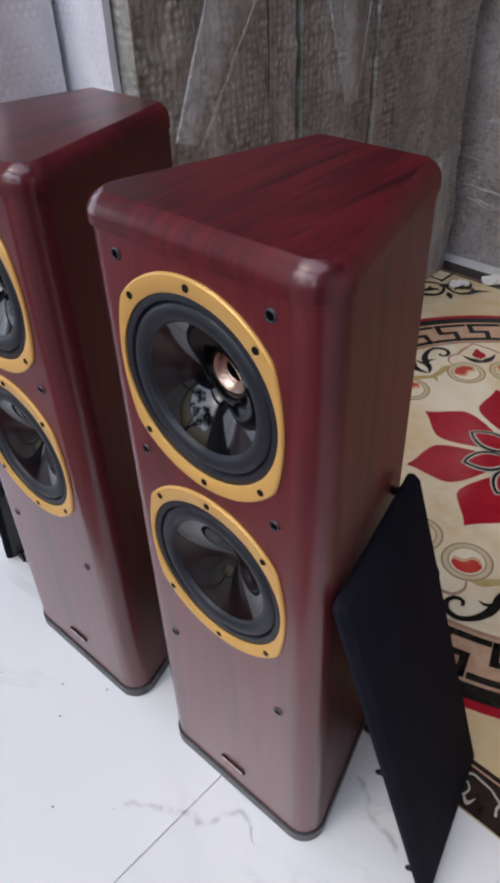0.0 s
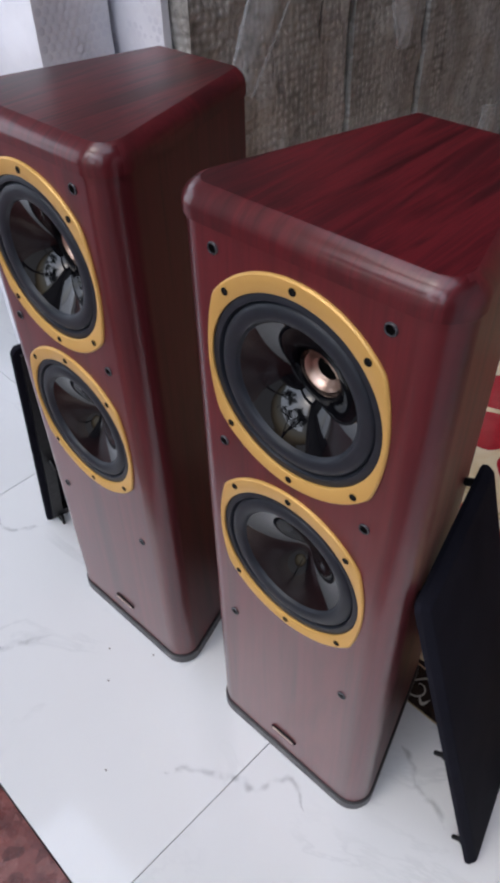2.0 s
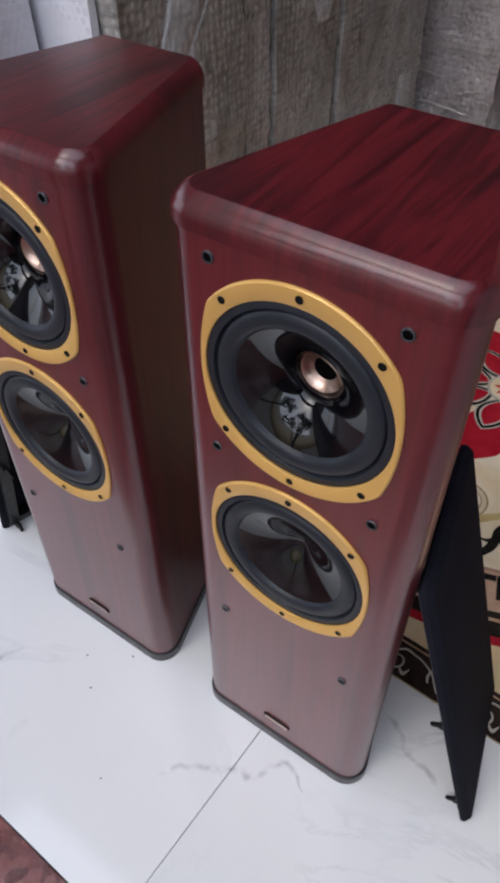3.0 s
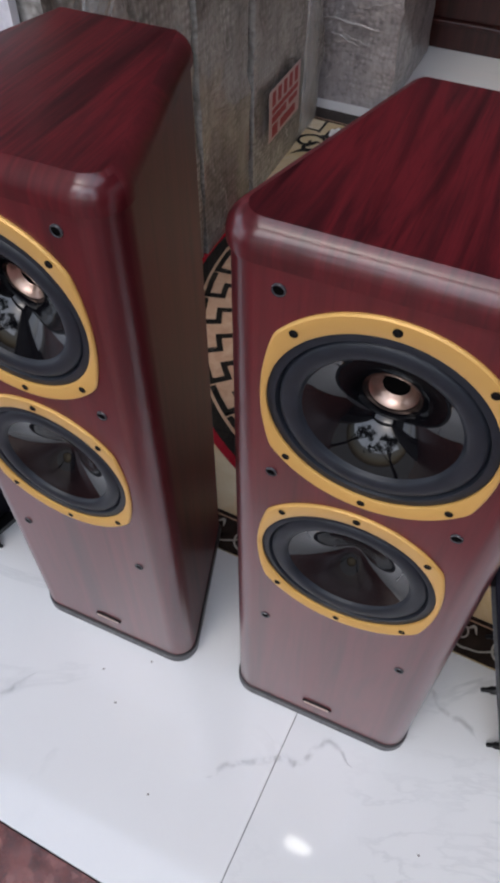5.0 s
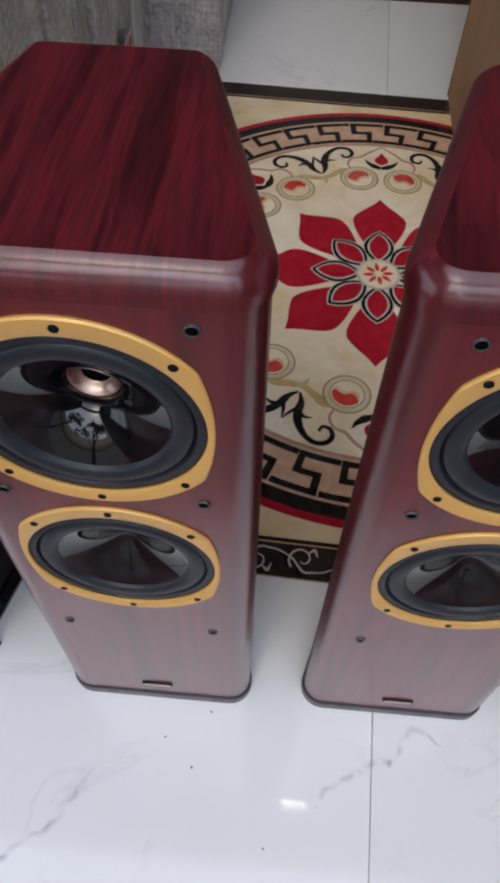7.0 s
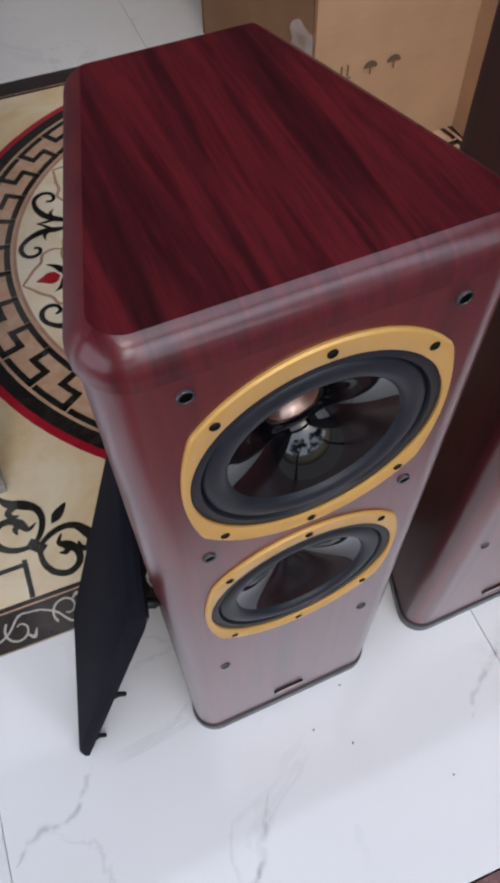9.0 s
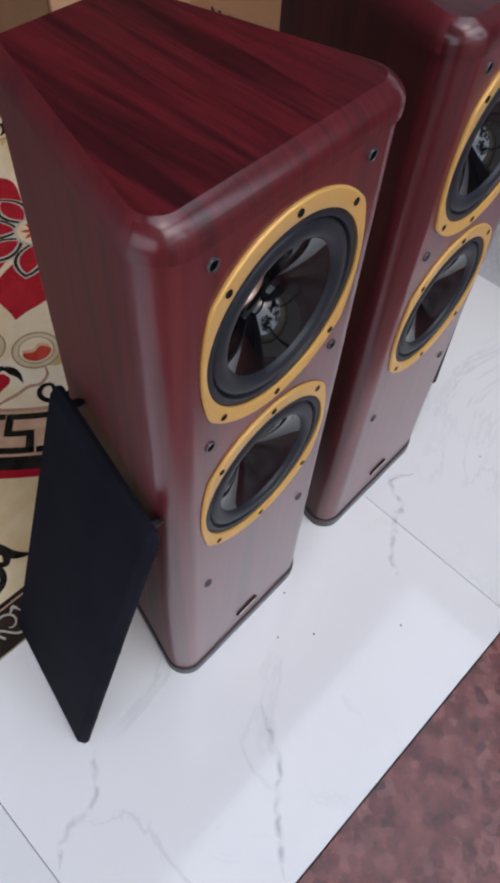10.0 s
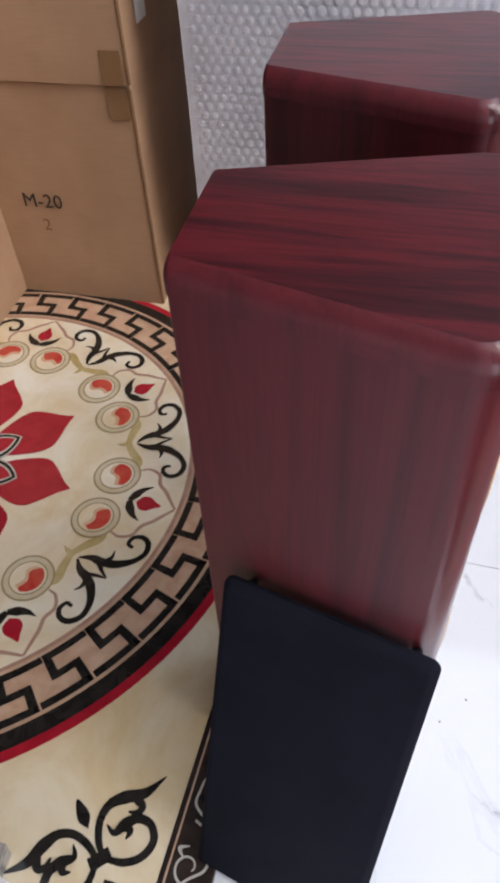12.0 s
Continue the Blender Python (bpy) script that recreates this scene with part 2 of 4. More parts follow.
k.color(k.ramp(k.noise(k.coords(), 2.5, 5), [(0.3, (0.24, 0.225, 0.21)), (0.7, (0.30, 0.285, 0.27))]))
k.bump(k.noise(k.coords(), 90, 3), 0.1, 0.002)
PAVING = mat("pale_paving", (0.50, 0.50, 0.50), 0.8)
k = Nodes(PAVING)
k.color(k.ramp(k.noise(k.coords(), 3, 6), [(0.3, (0.44, 0.44, 0.44)), (0.7, (0.58, 0.58, 0.57))]))
LAMP = mat("lamp_diffuser", (1, 1, 1), 0.5)
LAMP.node_tree.nodes["Principled BSDF"].inputs["Emission Color"].default_value = (1.0, 0.98, 0.92, 1)
LAMP.node_tree.nodes["Principled BSDF"].inputs["Emission Strength"].default_value = 10.0
LAMP_FRAME = mat("white_lamp_frame", (0.8, 0.8, 0.8), 0.4)
BARK = mat("bark", (0.10, 0.07, 0.05), 0.9)
GRIT = mat("grey_grit", (0.22, 0.20, 0.18), 0.9)
LEAF = mat("leaf_green", (0.05, 0.09, 0.03), 0.6)


# ---- building helpers ----
def mesh(bm, name, material, smooth=None):
    me = bpy.data.meshes.new(name)
    bm.normal_update()
    bm.to_mesh(me)
    bm.free()
    if material is not None:
        me.materials.append(material)
    if smooth is not None:
        for p in me.polygons:
            p.use_smooth = True
        me.set_sharp_from_angle(angle=radians(smooth))
    return me


def part(name, bm, material, parent=None, label="", smooth=None, normals=None):
    ob = new(name, mesh(bm, name, material, smooth))
    if normals is not None:
        for p in ob.data.polygons:
            p.use_smooth = True
        ob.data.normals_split_custom_set_from_vertices(normals)
    if parent is not None:
        ob.parent = parent
    if label:
        ob["label"] = label
    return ob


def thing(name, m, label, category, group="", kind=""):
    ob = new(name)
    ob.empty_display_size = 0.05
    ob.matrix_basis = m
    return tagged(ob, label, category, group, kind)


def box_bm(x0, x1, y0, y1, z0, z1, bevel=0.0, segs=2):
    bm = bmesh.new()
    bmesh.ops.create_cube(bm, size=1)
    for v in bm.verts:
        v.co = Vector(((x0 + x1) / 2 + v.co.x * (x1 - x0), (y0 + y1) / 2 + v.co.y * (y1 - y0), (z0 + z1) / 2 + v.co.z * (z1 - z0)))
    if bevel:
        bmesh.ops.bevel(bm, geom=bm.edges[:], offset=bevel, segments=segs, affect="EDGES", profile=0.5)
    return bm


def rounded(poly, radii, inset=0.0, segs=8, normals=False):
    """A convex polygon (counter-clockwise) moved inwards, by one amount or side by side, with its corners rounded."""
    n, out, out_n = len(poly), [], []
    pts = [Vector(p) for p in poly]
    sides = inset if isinstance(inset, tuple) else (inset,) * n
    lines = []
    for i in range(n):
        d = (pts[(i + 1) % n] - pts[i]).normalized()
        lines.append((pts[i] + Vector((-d.y, d.x)) * sides[i], d))
    for i in range(n):
        (p, d), (q, e) = lines[i - 1], lines[i]
        k = ((q - p).x * e.y - (q - p).y * e.x) / (d.x * e.y - d.y * e.x)
        c = p + d * k
        r = max(radii[i] - min(sides[i - 1], sides[i]), 0.0012)
        turn = math.acos(max(-1, min(1, d.dot(e))))
        a = c - d * (r * math.tan(turn / 2))
        o = a + Vector((-d.y, d.x)) * r
        a0 = math.atan2((a - o).y, (a - o).x)
        for j in range(segs + 1):
            g = a0 + turn * j / segs
            out_n.append(Vector((math.cos(g), math.sin(g))))
            out.append(o + out_n[-1] * r)
    return (out, out_n) if normals else out


def loft(bm, rings, skip=()):
    """Walls between outlines of like count; skip: the numbers of the sides left open. Returns the rings of vertices."""
    loops = [[bm.verts.new(p) for p in ring] for ring in rings]
    for a, b in zip(loops, loops[1:]):
        n = len(a)
        for i in range(n):
            if i not in skip:
                bm.faces.new((a[i], a[(i + 1) % n], b[(i + 1) % n], b[i]))
    return loops


def lathe(profile, segs=72, closed=False):
    """A turned shape about the y axis: profile of (radius, y), from outside inwards."""
    bm = bmesh.new()
    rings = []
    for r, y in profile:
        if r <= 1e-6:
            rings.append([bm.verts.new((0, y, 0))])
        else:
            rings.append([bm.verts.new((r * math.cos(2 * math.pi * i / segs), y, r * math.sin(2 * math.pi * i / segs))) for i in range(segs)])
    pairs = list(zip(rings, rings[1:])) + ([(rings[-1], rings[0])] if closed else [])
    for a, b in pairs:
        for i in range(segs):
            j = (i + 1) % segs
            if len(a) == 1:
                bm.faces.new((a[0], b[j], b[i]))
            elif len(b) == 1:
                bm.faces.new((a[i], a[j], b[0]))
            else:
                bm.faces.new((a[i], a[j], b[j], b[i]))
    bmesh.ops.recalc_face_normals(bm, faces=bm.faces[:])
    return bm


def place(bm, m):
    bmesh.ops.transform(bm, matrix=m, verts=bm.verts[:])
    return bm


# ---- the room ----
JX, TILE_W = 0.012, 0.80
FLOOR = pose(0.0, 1.026, 0.0, 0, 0, -2.2)  # the paving lies a little askew to the loudspeakers; its middle is the medallion's
FRONT_Y = -1.372
RUG = (-0.815, 0.815, -0.815, 0.815)
ROOM = (-2.9, 2.9, -2.70, 4.3, 4.10)

tagged(part("ground", box_bm(-60, 60, -120, 60, -0.35, -0.20), PAVING), "pale concrete paving outside the front doorway and the added side opening", "ground", kind="structure")
floor = tagged(part("floor", box_bm(ROOM[0] - 0.3, ROOM[1] + 0.3, FRONT_Y, 3.5, -0.19, -0.0035), GROUT), "glossy white marble tile floor with faint grey veins", "floor", kind="structure")
threshold = tagged(part("threshold", box_bm(ROOM[0] - 0.3, ROOM[1] + 0.3, -4.45, FRONT_Y - 0.0015, -0.19, 0.0005, 0.0008, 1), GRANITE), "polished red-brown speckled granite threshold strip", "threshold", kind="structure")

floor.matrix_basis = FLOOR
threshold.matrix_basis = FLOOR

# unseen wall; its opening is added for the western fill light
wall = tagged(part("wall_west", box_bm(ROOM[0] - 0.2, ROOM[0], ROOM[2], -2.20, 0, ROOM[4]), PLASTER), "unseen pale grey-brown plastered wall with a side opening added for light", "wall", kind="structure")
part("wall_piece", box_bm(ROOM[0] - 0.2, ROOM[0], 0.60, ROOM[3], 0, ROOM[4]), PLASTER, wall)
part("wall_piece", box_bm(ROOM[0] - 0.2, ROOM[0], -2.20, 0.60, 2.0, ROOM[4]), PLASTER, wall)
# unseen east and north walls, dark so that gloss surfaces reflect little light
tagged(part("wall_east", box_bm(ROOM[1], ROOM[1] + 0.2, ROOM[2], ROOM[3], 0, ROOM[4]), WOOD_DARK), "unseen dark wooden panelled wall, kept dark for the reflections", "wall", kind="structure")
tagged(part("wall_north", box_bm(ROOM[0] - 0.2, ROOM[1] + 0.2, ROOM[3], ROOM[3] + 0.2, 0, ROOM[4]), WOOD_DARK), "unseen dark wooden panelled wall, kept dark for the reflections", "wall", kind="structure")
south = tagged(part("wall_south", box_bm(ROOM[0] - 0.2, -2.0, ROOM[2] - 0.2, ROOM[2], 0, ROOM[4]), PLASTER), "pale grey-brown plastered wall with a wide open doorway", "wall", kind="structure")
part("wall_piece", box_bm(2.0, ROOM[1] + 0.2, ROOM[2] - 0.2, ROOM[2], 0, ROOM[4]), PLASTER, south)
part("wall_piece", box_bm(-2.0, 2.0, ROOM[2] - 0.2, ROOM[2], 3.90, ROOM[4]), PLASTER, south)
# unseen ceiling, its gap added to let the overhead fill through
ceiling_bm = bmesh.new()
for x0, x1, y0, y1 in ((ROOM[0] - 0.2, ROOM[1] + 0.2, 0.15, ROOM[3] + 0.2), (ROOM[0] - 0.2, ROOM[1] + 0.2, ROOM[2] - 0.2, -2.50), (ROOM[0] - 0.2, -2.05, -2.50, 0.15), (2.05, ROOM[1] + 0.2, -2.50, 0.15)):
    piece = bmesh.ops.create_cube(ceiling_bm, size=1)["verts"]
    for v in piece:
        v.co = Vector(((x0 + x1) / 2 + v.co.x * (x1 - x0), (y0 + y1) / 2 + v.co.y * (y1 - y0), ROOM[4] + 0.1 + v.co.z * 0.2))
tagged(part("ceiling", ceiling_bm, WOOD_DARK), "unseen dark wooden ceiling with a wide opening added for overhead light", "ceiling", kind="structure")

lamp = thing("pendant_lamp", pose(0.014, 0.28, 2.74), "small oblong white pendant lamp with a lit diffuser", "lamp")
for x in (-0.08, 0.08):
    part("cord", box_bm(x - 0.003, x + 0.003, -0.003, 0.003, 0.0, ROOM[4] - 2.74), LAMP_FRAME, lamp)
part("lamp_frame", box_bm(-0.10, 0.10, -0.045, 0.045, -0.03, 0.0, 0.004), LAMP_FRAME, lamp)
part("diffuser", box_bm(-0.06, 0.06, -0.025, 0.025, -0.036, -0.0301), LAMP, lamp, "glowing white diffuser")


# ---- loudspeakers ----
WF, WB, DEPTH, TOP = 0.1515, 0.0770, 0.263, 0.905
OUTLINE = [(-WF, 0.0), (WF, 0.0), (WB, DEPTH), (-WB, DEPTH)]
RADII = [0.031, 0.031, 0.006, 0.006]
UPPER, LOWER = 0.7458, 0.4968


def outline(z, inset):
    return [(p.x, p.y, z) for p in rounded(OUTLINE, RADII, inset)]


FACING = [(v.x, v.y, 0.0) for v in rounded(OUTLINE, RADII, 0.0, normals=True)[1]]


def cabinet_bm():
    """The veneered body and the normals of its vertices."""
    bm = bmesh.new()
    front = 8  # the side between the two front corners
    loft(bm, [outline(0.0232, 0.0), outline(0.879, 0.0)], skip=(front,))
    fx = rounded(OUTLINE, RADII)[front + 1].x
    # the baffle: a plain field below, and a field round each driver's opening
    bm.faces.new([bm.verts.new(p) for p in ((-fx, 0, 0.0232), (fx, 0, 0.0232), (fx, 0, 0.3700), (-fx, 0, 0.3700))])
    for z, z0, z1 in ((LOWER, 0.3700, 0.6200), (UPPER, 0.6200, 0.8790)):
        inner, outer = [], []
        for i in range(72):
            c, q = math.cos(2 * math.pi * i / 72), math.sin(2 * math.pi * i / 72)
            k = max(abs(c), abs(q))
            inner.append(bm.verts.new((0.0990 * c, 0, z + 0.0990 * q)))
            outer.append(bm.verts.new((fx * c / k, 0, (z0 + z1) / 2 + (z1 - z0) / 2 * q / k)))
        for i in range(72):
            j = (i + 1) % 72
            bm.faces.new((inner[j], inner[i], outer[i], outer[j]))
    bm.normal_update()
    for f in bm.faces:
        if abs(f.normal.y) > 0.999 and abs(f.calc_center_median().y) < 0.001 and f.normal.y > 0:
            f.normal_flip()
    return bm, FACING * 2 + [(0.0, -1.0, 0.0)] * (len(bm.verts) - 2 * len(FACING))


def cap_bm():
    """The top with its rounded-over edges, which end in a crisp line, and the normals of its vertices."""
    bm = bmesh.new()
    rings, normals, lip, rise, last = [], [], -0.0036, 0.0185, radians(60)
    for z, d in ((0.8768, 0.003), (0.8770, -0.0020), (0.8776, -0.0030), (0.8790, -0.0034), (TOP - rise, lip)):
        rings.append(outline(z, (d, d, max(d, -0.001), d)))
        normals.append(0)
    for j in range(1, 11):
        g = last * j / 10
        b, h = (1 - math.cos(g)) / (1 - math.cos(last)), math.sin(g) / math.sin(last)
        rings.append(outline(TOP - rise + rise * h, (lip + 0.0180 * b, lip + 0.0150 * b, 0.003 * b - 0.001, lip + 0.0150 * b)))
        normals.append(62 * j / 10)
    loft(bm, rings)
    bm.faces.new([bm.verts.new(p) for p in rings[-1]])
    out = []
    for tilt in normals:
        c, q = math.cos(radians(tilt)), math.sin(radians(tilt))
        out += [(x * c, y * c, q) for x, y, _ in FACING]
    return bm, out + [(0.0, 0.0, 1.0)] * len(FACING)


def plinth_bm():
    bm = bmesh.new()
    loops = loft(bm, [outline(0.0, 0.003), outline(0.0, -0.0020), outline(0.0015, -0.0032), outline(0.0195, -0.0032), outline(0.0215, -0.0020), outline(0.0218, 0.004), outline(0.0235, 0.004)])
    bm.faces.new(list(reversed(loops[0])))
    bm.faces.new(loops[-1])
    bmesh.ops.recalc_face_normals(bm, faces=bm.faces[:])
    return bm


def ring_radius(a):
    """The trim ring is a circle with its two flanks drawn in."""
    c, s = abs(math.cos(a)), abs(math.sin(a))
    full, flank, bow = 0.1168, 0.1045, 0.235
    k = bow - flank
    t = -k * c + math.sqrt(max(0.0, (k * c) ** 2 - k * k + bow * bow))
    return min(full, t)


def trim_bm(segs=144):
    bm = bmesh.new()
    rings = []
    for f, y, inner in ((1.0, 0.0, 0), (1.0, -0.0040, 0), (0.986, -0.0055, 0), (0, -0.0055, 0.1000), (0, -0.0045, 0.0987), (0, 0.0, 0.0987)):
        ring = []
        for i in range(segs):
            a = 2 * math.pi * i / segs
            r = ring_radius(a) * f if f else inner
            ring.append((r * math.cos(a), y, r * math.sin(a)))
        rings.append(ring)
    loft(bm, rings)
    bmesh.ops.recalc_face_normals(bm, faces=bm.faces[:])
    return bm


def arc(r0, r1, y0, height, n=10):
    """A half-round roll between two radii, standing out to the front."""
    return [((r0 + r1) / 2 + (r0 - r1) / 2 * math.cos(math.pi * i / n), y0 - height * math.sin(math.pi * i / n)) for i in range(n + 1)]


def driver(parent, z, horn):
    name = "upper_driver" if horn else "lower_driver"
    at = Matrix.Translation((0, 0.0022, z))
    d = part(name, place(lathe([(0.0988, 0.010), (0.0988, -0.0022), (0.0980, -0.0030), (0.0908, -0.0030), (0.0898, -0.0005), (0.0888, 0.0020)] + arc(0.0884, 0.0700, 0.0010, 0.0045) + [(0.0685, 0.0025)]), at), RUBBER, parent, "dark slate rubber surround", 50)
    part("trim_ring", place(trim_bm(), at), GOLD, d, "matt gold painted trim ring", 40)
    if horn:
        prof = [(0.0705, 0.0015)] + [(0.0222 + 0.0473 * (1 - u) ** 2.1, 0.002 + 0.045 * u) for u in [i / 24 for i in range(25)]]
        part("cone", place(lathe(prof), at), CONE, d, "mirror-gloss black cone", 60)
        part("horn_mouth", place(lathe([(0.0222, 0.052), (0.0229, 0.0436), (0.0222, 0.0416), (0.0213, 0.0419), (0.0178, 0.0454), (0.0143, 0.0486), (0.0131, 0.0489), (0.0122, 0.0500), (0.0115, 0.0640)], 48), at), COPPER, d, "rose copper horn mouth", 50)
        # flat disc closing the horn, the throat's darkness put into its colour
        part("throat_shade", place(lathe([(0.0124, 0.0497), (0.0, 0.0497)], 32), at), HOLE_SHADE, d)
    else:
        # a flaring dish that steepens inwards and closes in a rounded tip
        prof, depth = [(0.0705, 0.0015)], 0.002
        for i in range(71):
            r = 0.0695 * (1 - i / 70)
            prof.append((r, depth))
            depth += (0.0695 / 70) * (0.62 - 0.34 * (r - 0.020) / 0.0495 if r > 0.020 else 0.62 * math.sin(math.pi / 2 * r / 0.020))
        part("cone", place(lathe(prof), at), CONE, d, "mirror-gloss black cone with a dished middle", 60)
    for a in (45, 90, 135, 225, 270, 315):
        r = 0.1074 if a in (90, 270) else 0.1088
        c = Vector((r * math.cos(radians(a)), -0.0030, z + r * math.sin(radians(a))))
        bm = place(lathe([(0.0039, 0.0), (0.0039, -0.0008), (0.0034, -0.0012), (0.0020, -0.0010), (0.0, -0.0004)], 18), Matrix.Translation(c))
        part("screw", bm, SCREW, d, "black screw")
    return d


def loudspeaker(m):
    s = thing("loudspeaker", m, "floor-standing loudspeaker in glossy red mahogany veneer, grille off", "loudspeaker", "pair of loudspeakers")
    bm, normals = cabinet_bm()
    cabinet = part("cabinet", bm, WOOD_BODY, s, "reddish mahogany veneer, lacquered baffle and satin flanks", normals=normals)
    cabinet.data.materials.append(WOOD_SIDE)
    for p in cabinet.data.polygons:
        p.material_index = 1 if p.center.y > 0.026 else 0
    bm, normals = cap_bm()
    cap = part("top_cap", bm, WOOD_TOP, s, "rounded mahogany top with dark streaks", normals=normals)
    cap.data.materials.append(WOOD_EDGE)
    cap.data.materials.append(WOOD_SIDE)
    for p in cap.data.polygons:
        p.material_index = 0 if p.normal.z > 0.99 else (2 if 0.026 < p.center.y < DEPTH - 0.004 else 1)
    part("plinth", plinth_bm(), PLINTH, s, "black lacquered plinth", 30)
    driver(s, UPPER, True)
    driver(s, LOWER, False)
    for x in (-0.0915, 0.0915):
        for z in (0.858, 0.633, 0.311):
            bm = place(lathe([(0.0061, 0.0005), (0.0061, -0.0014), (0.0056, -0.0020), (0.0046, -0.0020), (0.0042, -0.0012), (0.0042, -0.0002), (0.0, -0.0002)], 28), Matrix.Translation((x, 0, z)))
            k = part("grille_socket", bm, SOCKET, s, "black grille socket", 50)
            # flat black disc in place of a bore, painting the shade in it
            part("socket_hole_shade", place(lathe([(0.0047, -0.0013), (0.0, -0.0013)], 20), Matrix.Translation((x, 0, z))), HOLE_SHADE, k)
    bm = bmesh.new()
    for y, w, h in ((0.0, 0.0235, 0.0052), (-0.0022, 0.0235, 0.0052), (-0.0030, 0.0226, 0.0044)):
        for i in range(32):
            a = 2 * math.pi * i / 32
            bm.verts.new((w * math.copysign(abs(math.cos(a)) ** 0.7, math.cos(a)), y, 0.0675 + h * math.sin(a)))
    bm.verts.ensure_lookup_table()
    for k in range(2):
        for i in range(32):
            j = (i + 1) % 32
            bm.faces.new([bm.verts[k * 32 + i], bm.verts[k * 32 + j], bm.verts[k * 32 + 32 + j], bm.verts[k * 32 + 32 + i]])
    bm.faces.new([bm.verts[64 + i] for i in range(32)])
    bmesh.ops.recalc_face_normals(bm, faces=bm.faces[:])
    badge = part("badge", bm, BLACK, s, "small dark oval badge")
    part("badge_inlay", box_bm(-0.0200, 0.0200, -0.0037, -0.0031, 0.0648, 0.0706, 0.0002, 1), COPPER, badge, "coppery inlay")
    return s


right_speaker = loudspeaker(pose(0.0, 0.0, 0.0))
left_speaker = copy_thing(right_speaker, pose(-0.370, -0.0065, 0.0))


def grille(m):
    """A loudspeaker grille lying in its x-z plane, cloth to the front (-y), pegs to the back."""
    w, h = 0.1185, 0.560
    g = thing("loudspeaker_grille", m, "black cloth loudspeaker grille leaning against the cabinet's side", "grille", "pair of grilles")
    poly = [(-w, 0), (w, 0), (w, h), (-w, h)]

    def ring(y, inset):
        return [(p.x, y, p.y) for p in rounded(poly, [0.012] * 4, inset, 5)]

    bm = bmesh.new()
    loops = loft(bm, [ring(0.006, 0.014), ring(0.006, 0.002), ring(0.0045, 0.0), ring(-0.001, 0.0), ring(-0.0085, 0.0065), ring(-0.010, 0.010)])
    bm.faces.new(loops[-1])
    bmesh.ops.recalc_face_normals(bm, faces=bm.faces[:])
    part("cloth", bm, CLOTH, g, "taut black acoustic cloth", 30)
    bm = bmesh.new()
    loft(bm, [ring(0.006, 0.012), ring(0.011, 0.013), ring(0.011, 0.034), ring(-0.006, 0.034)])
    bmesh.ops.recalc_face_normals(bm, faces=bm.faces[:])
    part("frame", bm, BLACK, g, "black moulded frame", 30)
    for x in (-0.0915, 0.0915):
        for z in (0.012, 0.236, 0.546):
            bm = place(lathe([(0.0055, 0.010), (0.0055, 0.019), (0.0036, 0.021), (0.0034, 0.030), (0.0022, 0.032), (0.0, 0.032)], 14), Matrix.Translation((x, 0, z)))
            part("peg", bm, BLACK, g, smooth=50)
    return g


def leaning(foot_a, foot_b, head):
    """The pose of a board whose foot runs from foot_a to foot_b and whose top leans to head's side."""
    a, b, c = Vector(foot_a), Vector(foot_b), Vector(head)
    x = (b - a).normalized()
    up = (c - (a + b) / 2)
    up = (up - x * up.dot(x)).normalized()
    m = Matrix((x, up.cross(x), up)).transposed().to_4x4()
    m.translation = (a + b) / 2
    return m


lean_r = leaning((0.302, 0.056, 0.004), (0.250, 0.281, 0.004), (0.124, 0.132, 0.552))
lean_l = leaning((-0.632, 0.262, 0.004), (-0.688, 0.036, 0.004), (-0.506, 0.108, 0.540))
grille_r = grille(lean_r)
grille_l = copy_thing(grille_r, lean_l)


# ---- wrapped goods along the west side ----
def sheet_box(x0, x1, y0, y1, z0, z1, step, wave, seed, bevel=0.02):
    """A box with a fine skin, pushed about by folds and wrinkles."""
    bm = box_bm(x0, x1, y0, y1, z0, z1)
    for axis, lo, hi in ((0, x0, x1), (1, y0, y1), (2, z0, z1)):
        n = max(2, int((hi - lo) / step))
        for i in range(1, n):
            co, no = Vector((0, 0, 0)), Vector((0, 0, 0))
            co[axis], no[axis] = lo + (hi - lo) * i / n, 1
            bmesh.ops.bisect_plane(bm, geom=bm.verts[:] + bm.edges[:] + bm.faces[:], plane_co=co, plane_no=no)
    cx, cy, cz = (x0 + x1) / 2, (y0 + y1) / 2, (z0 + z1) / 2
    bm.normal_update()
    off = Vector((seed * 3.7, seed * 1.9, seed * 5.3))
    moves = []
    for v in bm.verts:
        p = v.co
        f = noise.noise(Vector((p.x * 9, p.y * 9, p.z * 3)) + off) + 0.5 * noise.noise(Vector((p.x * 26, p.y * 26 + p.z * 14, p.z * 11)) + off)
        ridge = abs(noise.noise(Vector((p.x * 5, (p.y + p.z * 0.6) * 7, (p.z - p.y * 0.5) * 4)) + off * 1.7))
        f += 0.9 * max(0.0, 0.18 - ridge) / 0.18
        low = min(1.0, (p.z - z0) / 0.04)
        moves.append((v, v.normal * wave * f * low))
    for v, d in moves:
        v.co += d
    return bm


def wrapped(label, x0, x1, y0, y1, height, material, seed, wave=0.010):
    """A film-wrapped upright package."""
    p = thing("wrapped_package", pose((x0 + x1) / 2, (y0 + y1) / 2, 0), label, "package", "film-wrapped packages")
    dx, dy = (x1 - x0) / 2, (y1 - y0) / 2
    part("film_skin", sheet_box(-dx, dx, -dy, dy, 0.0006, height, 0.022, wave, seed), material, p, smooth=60)
    return p


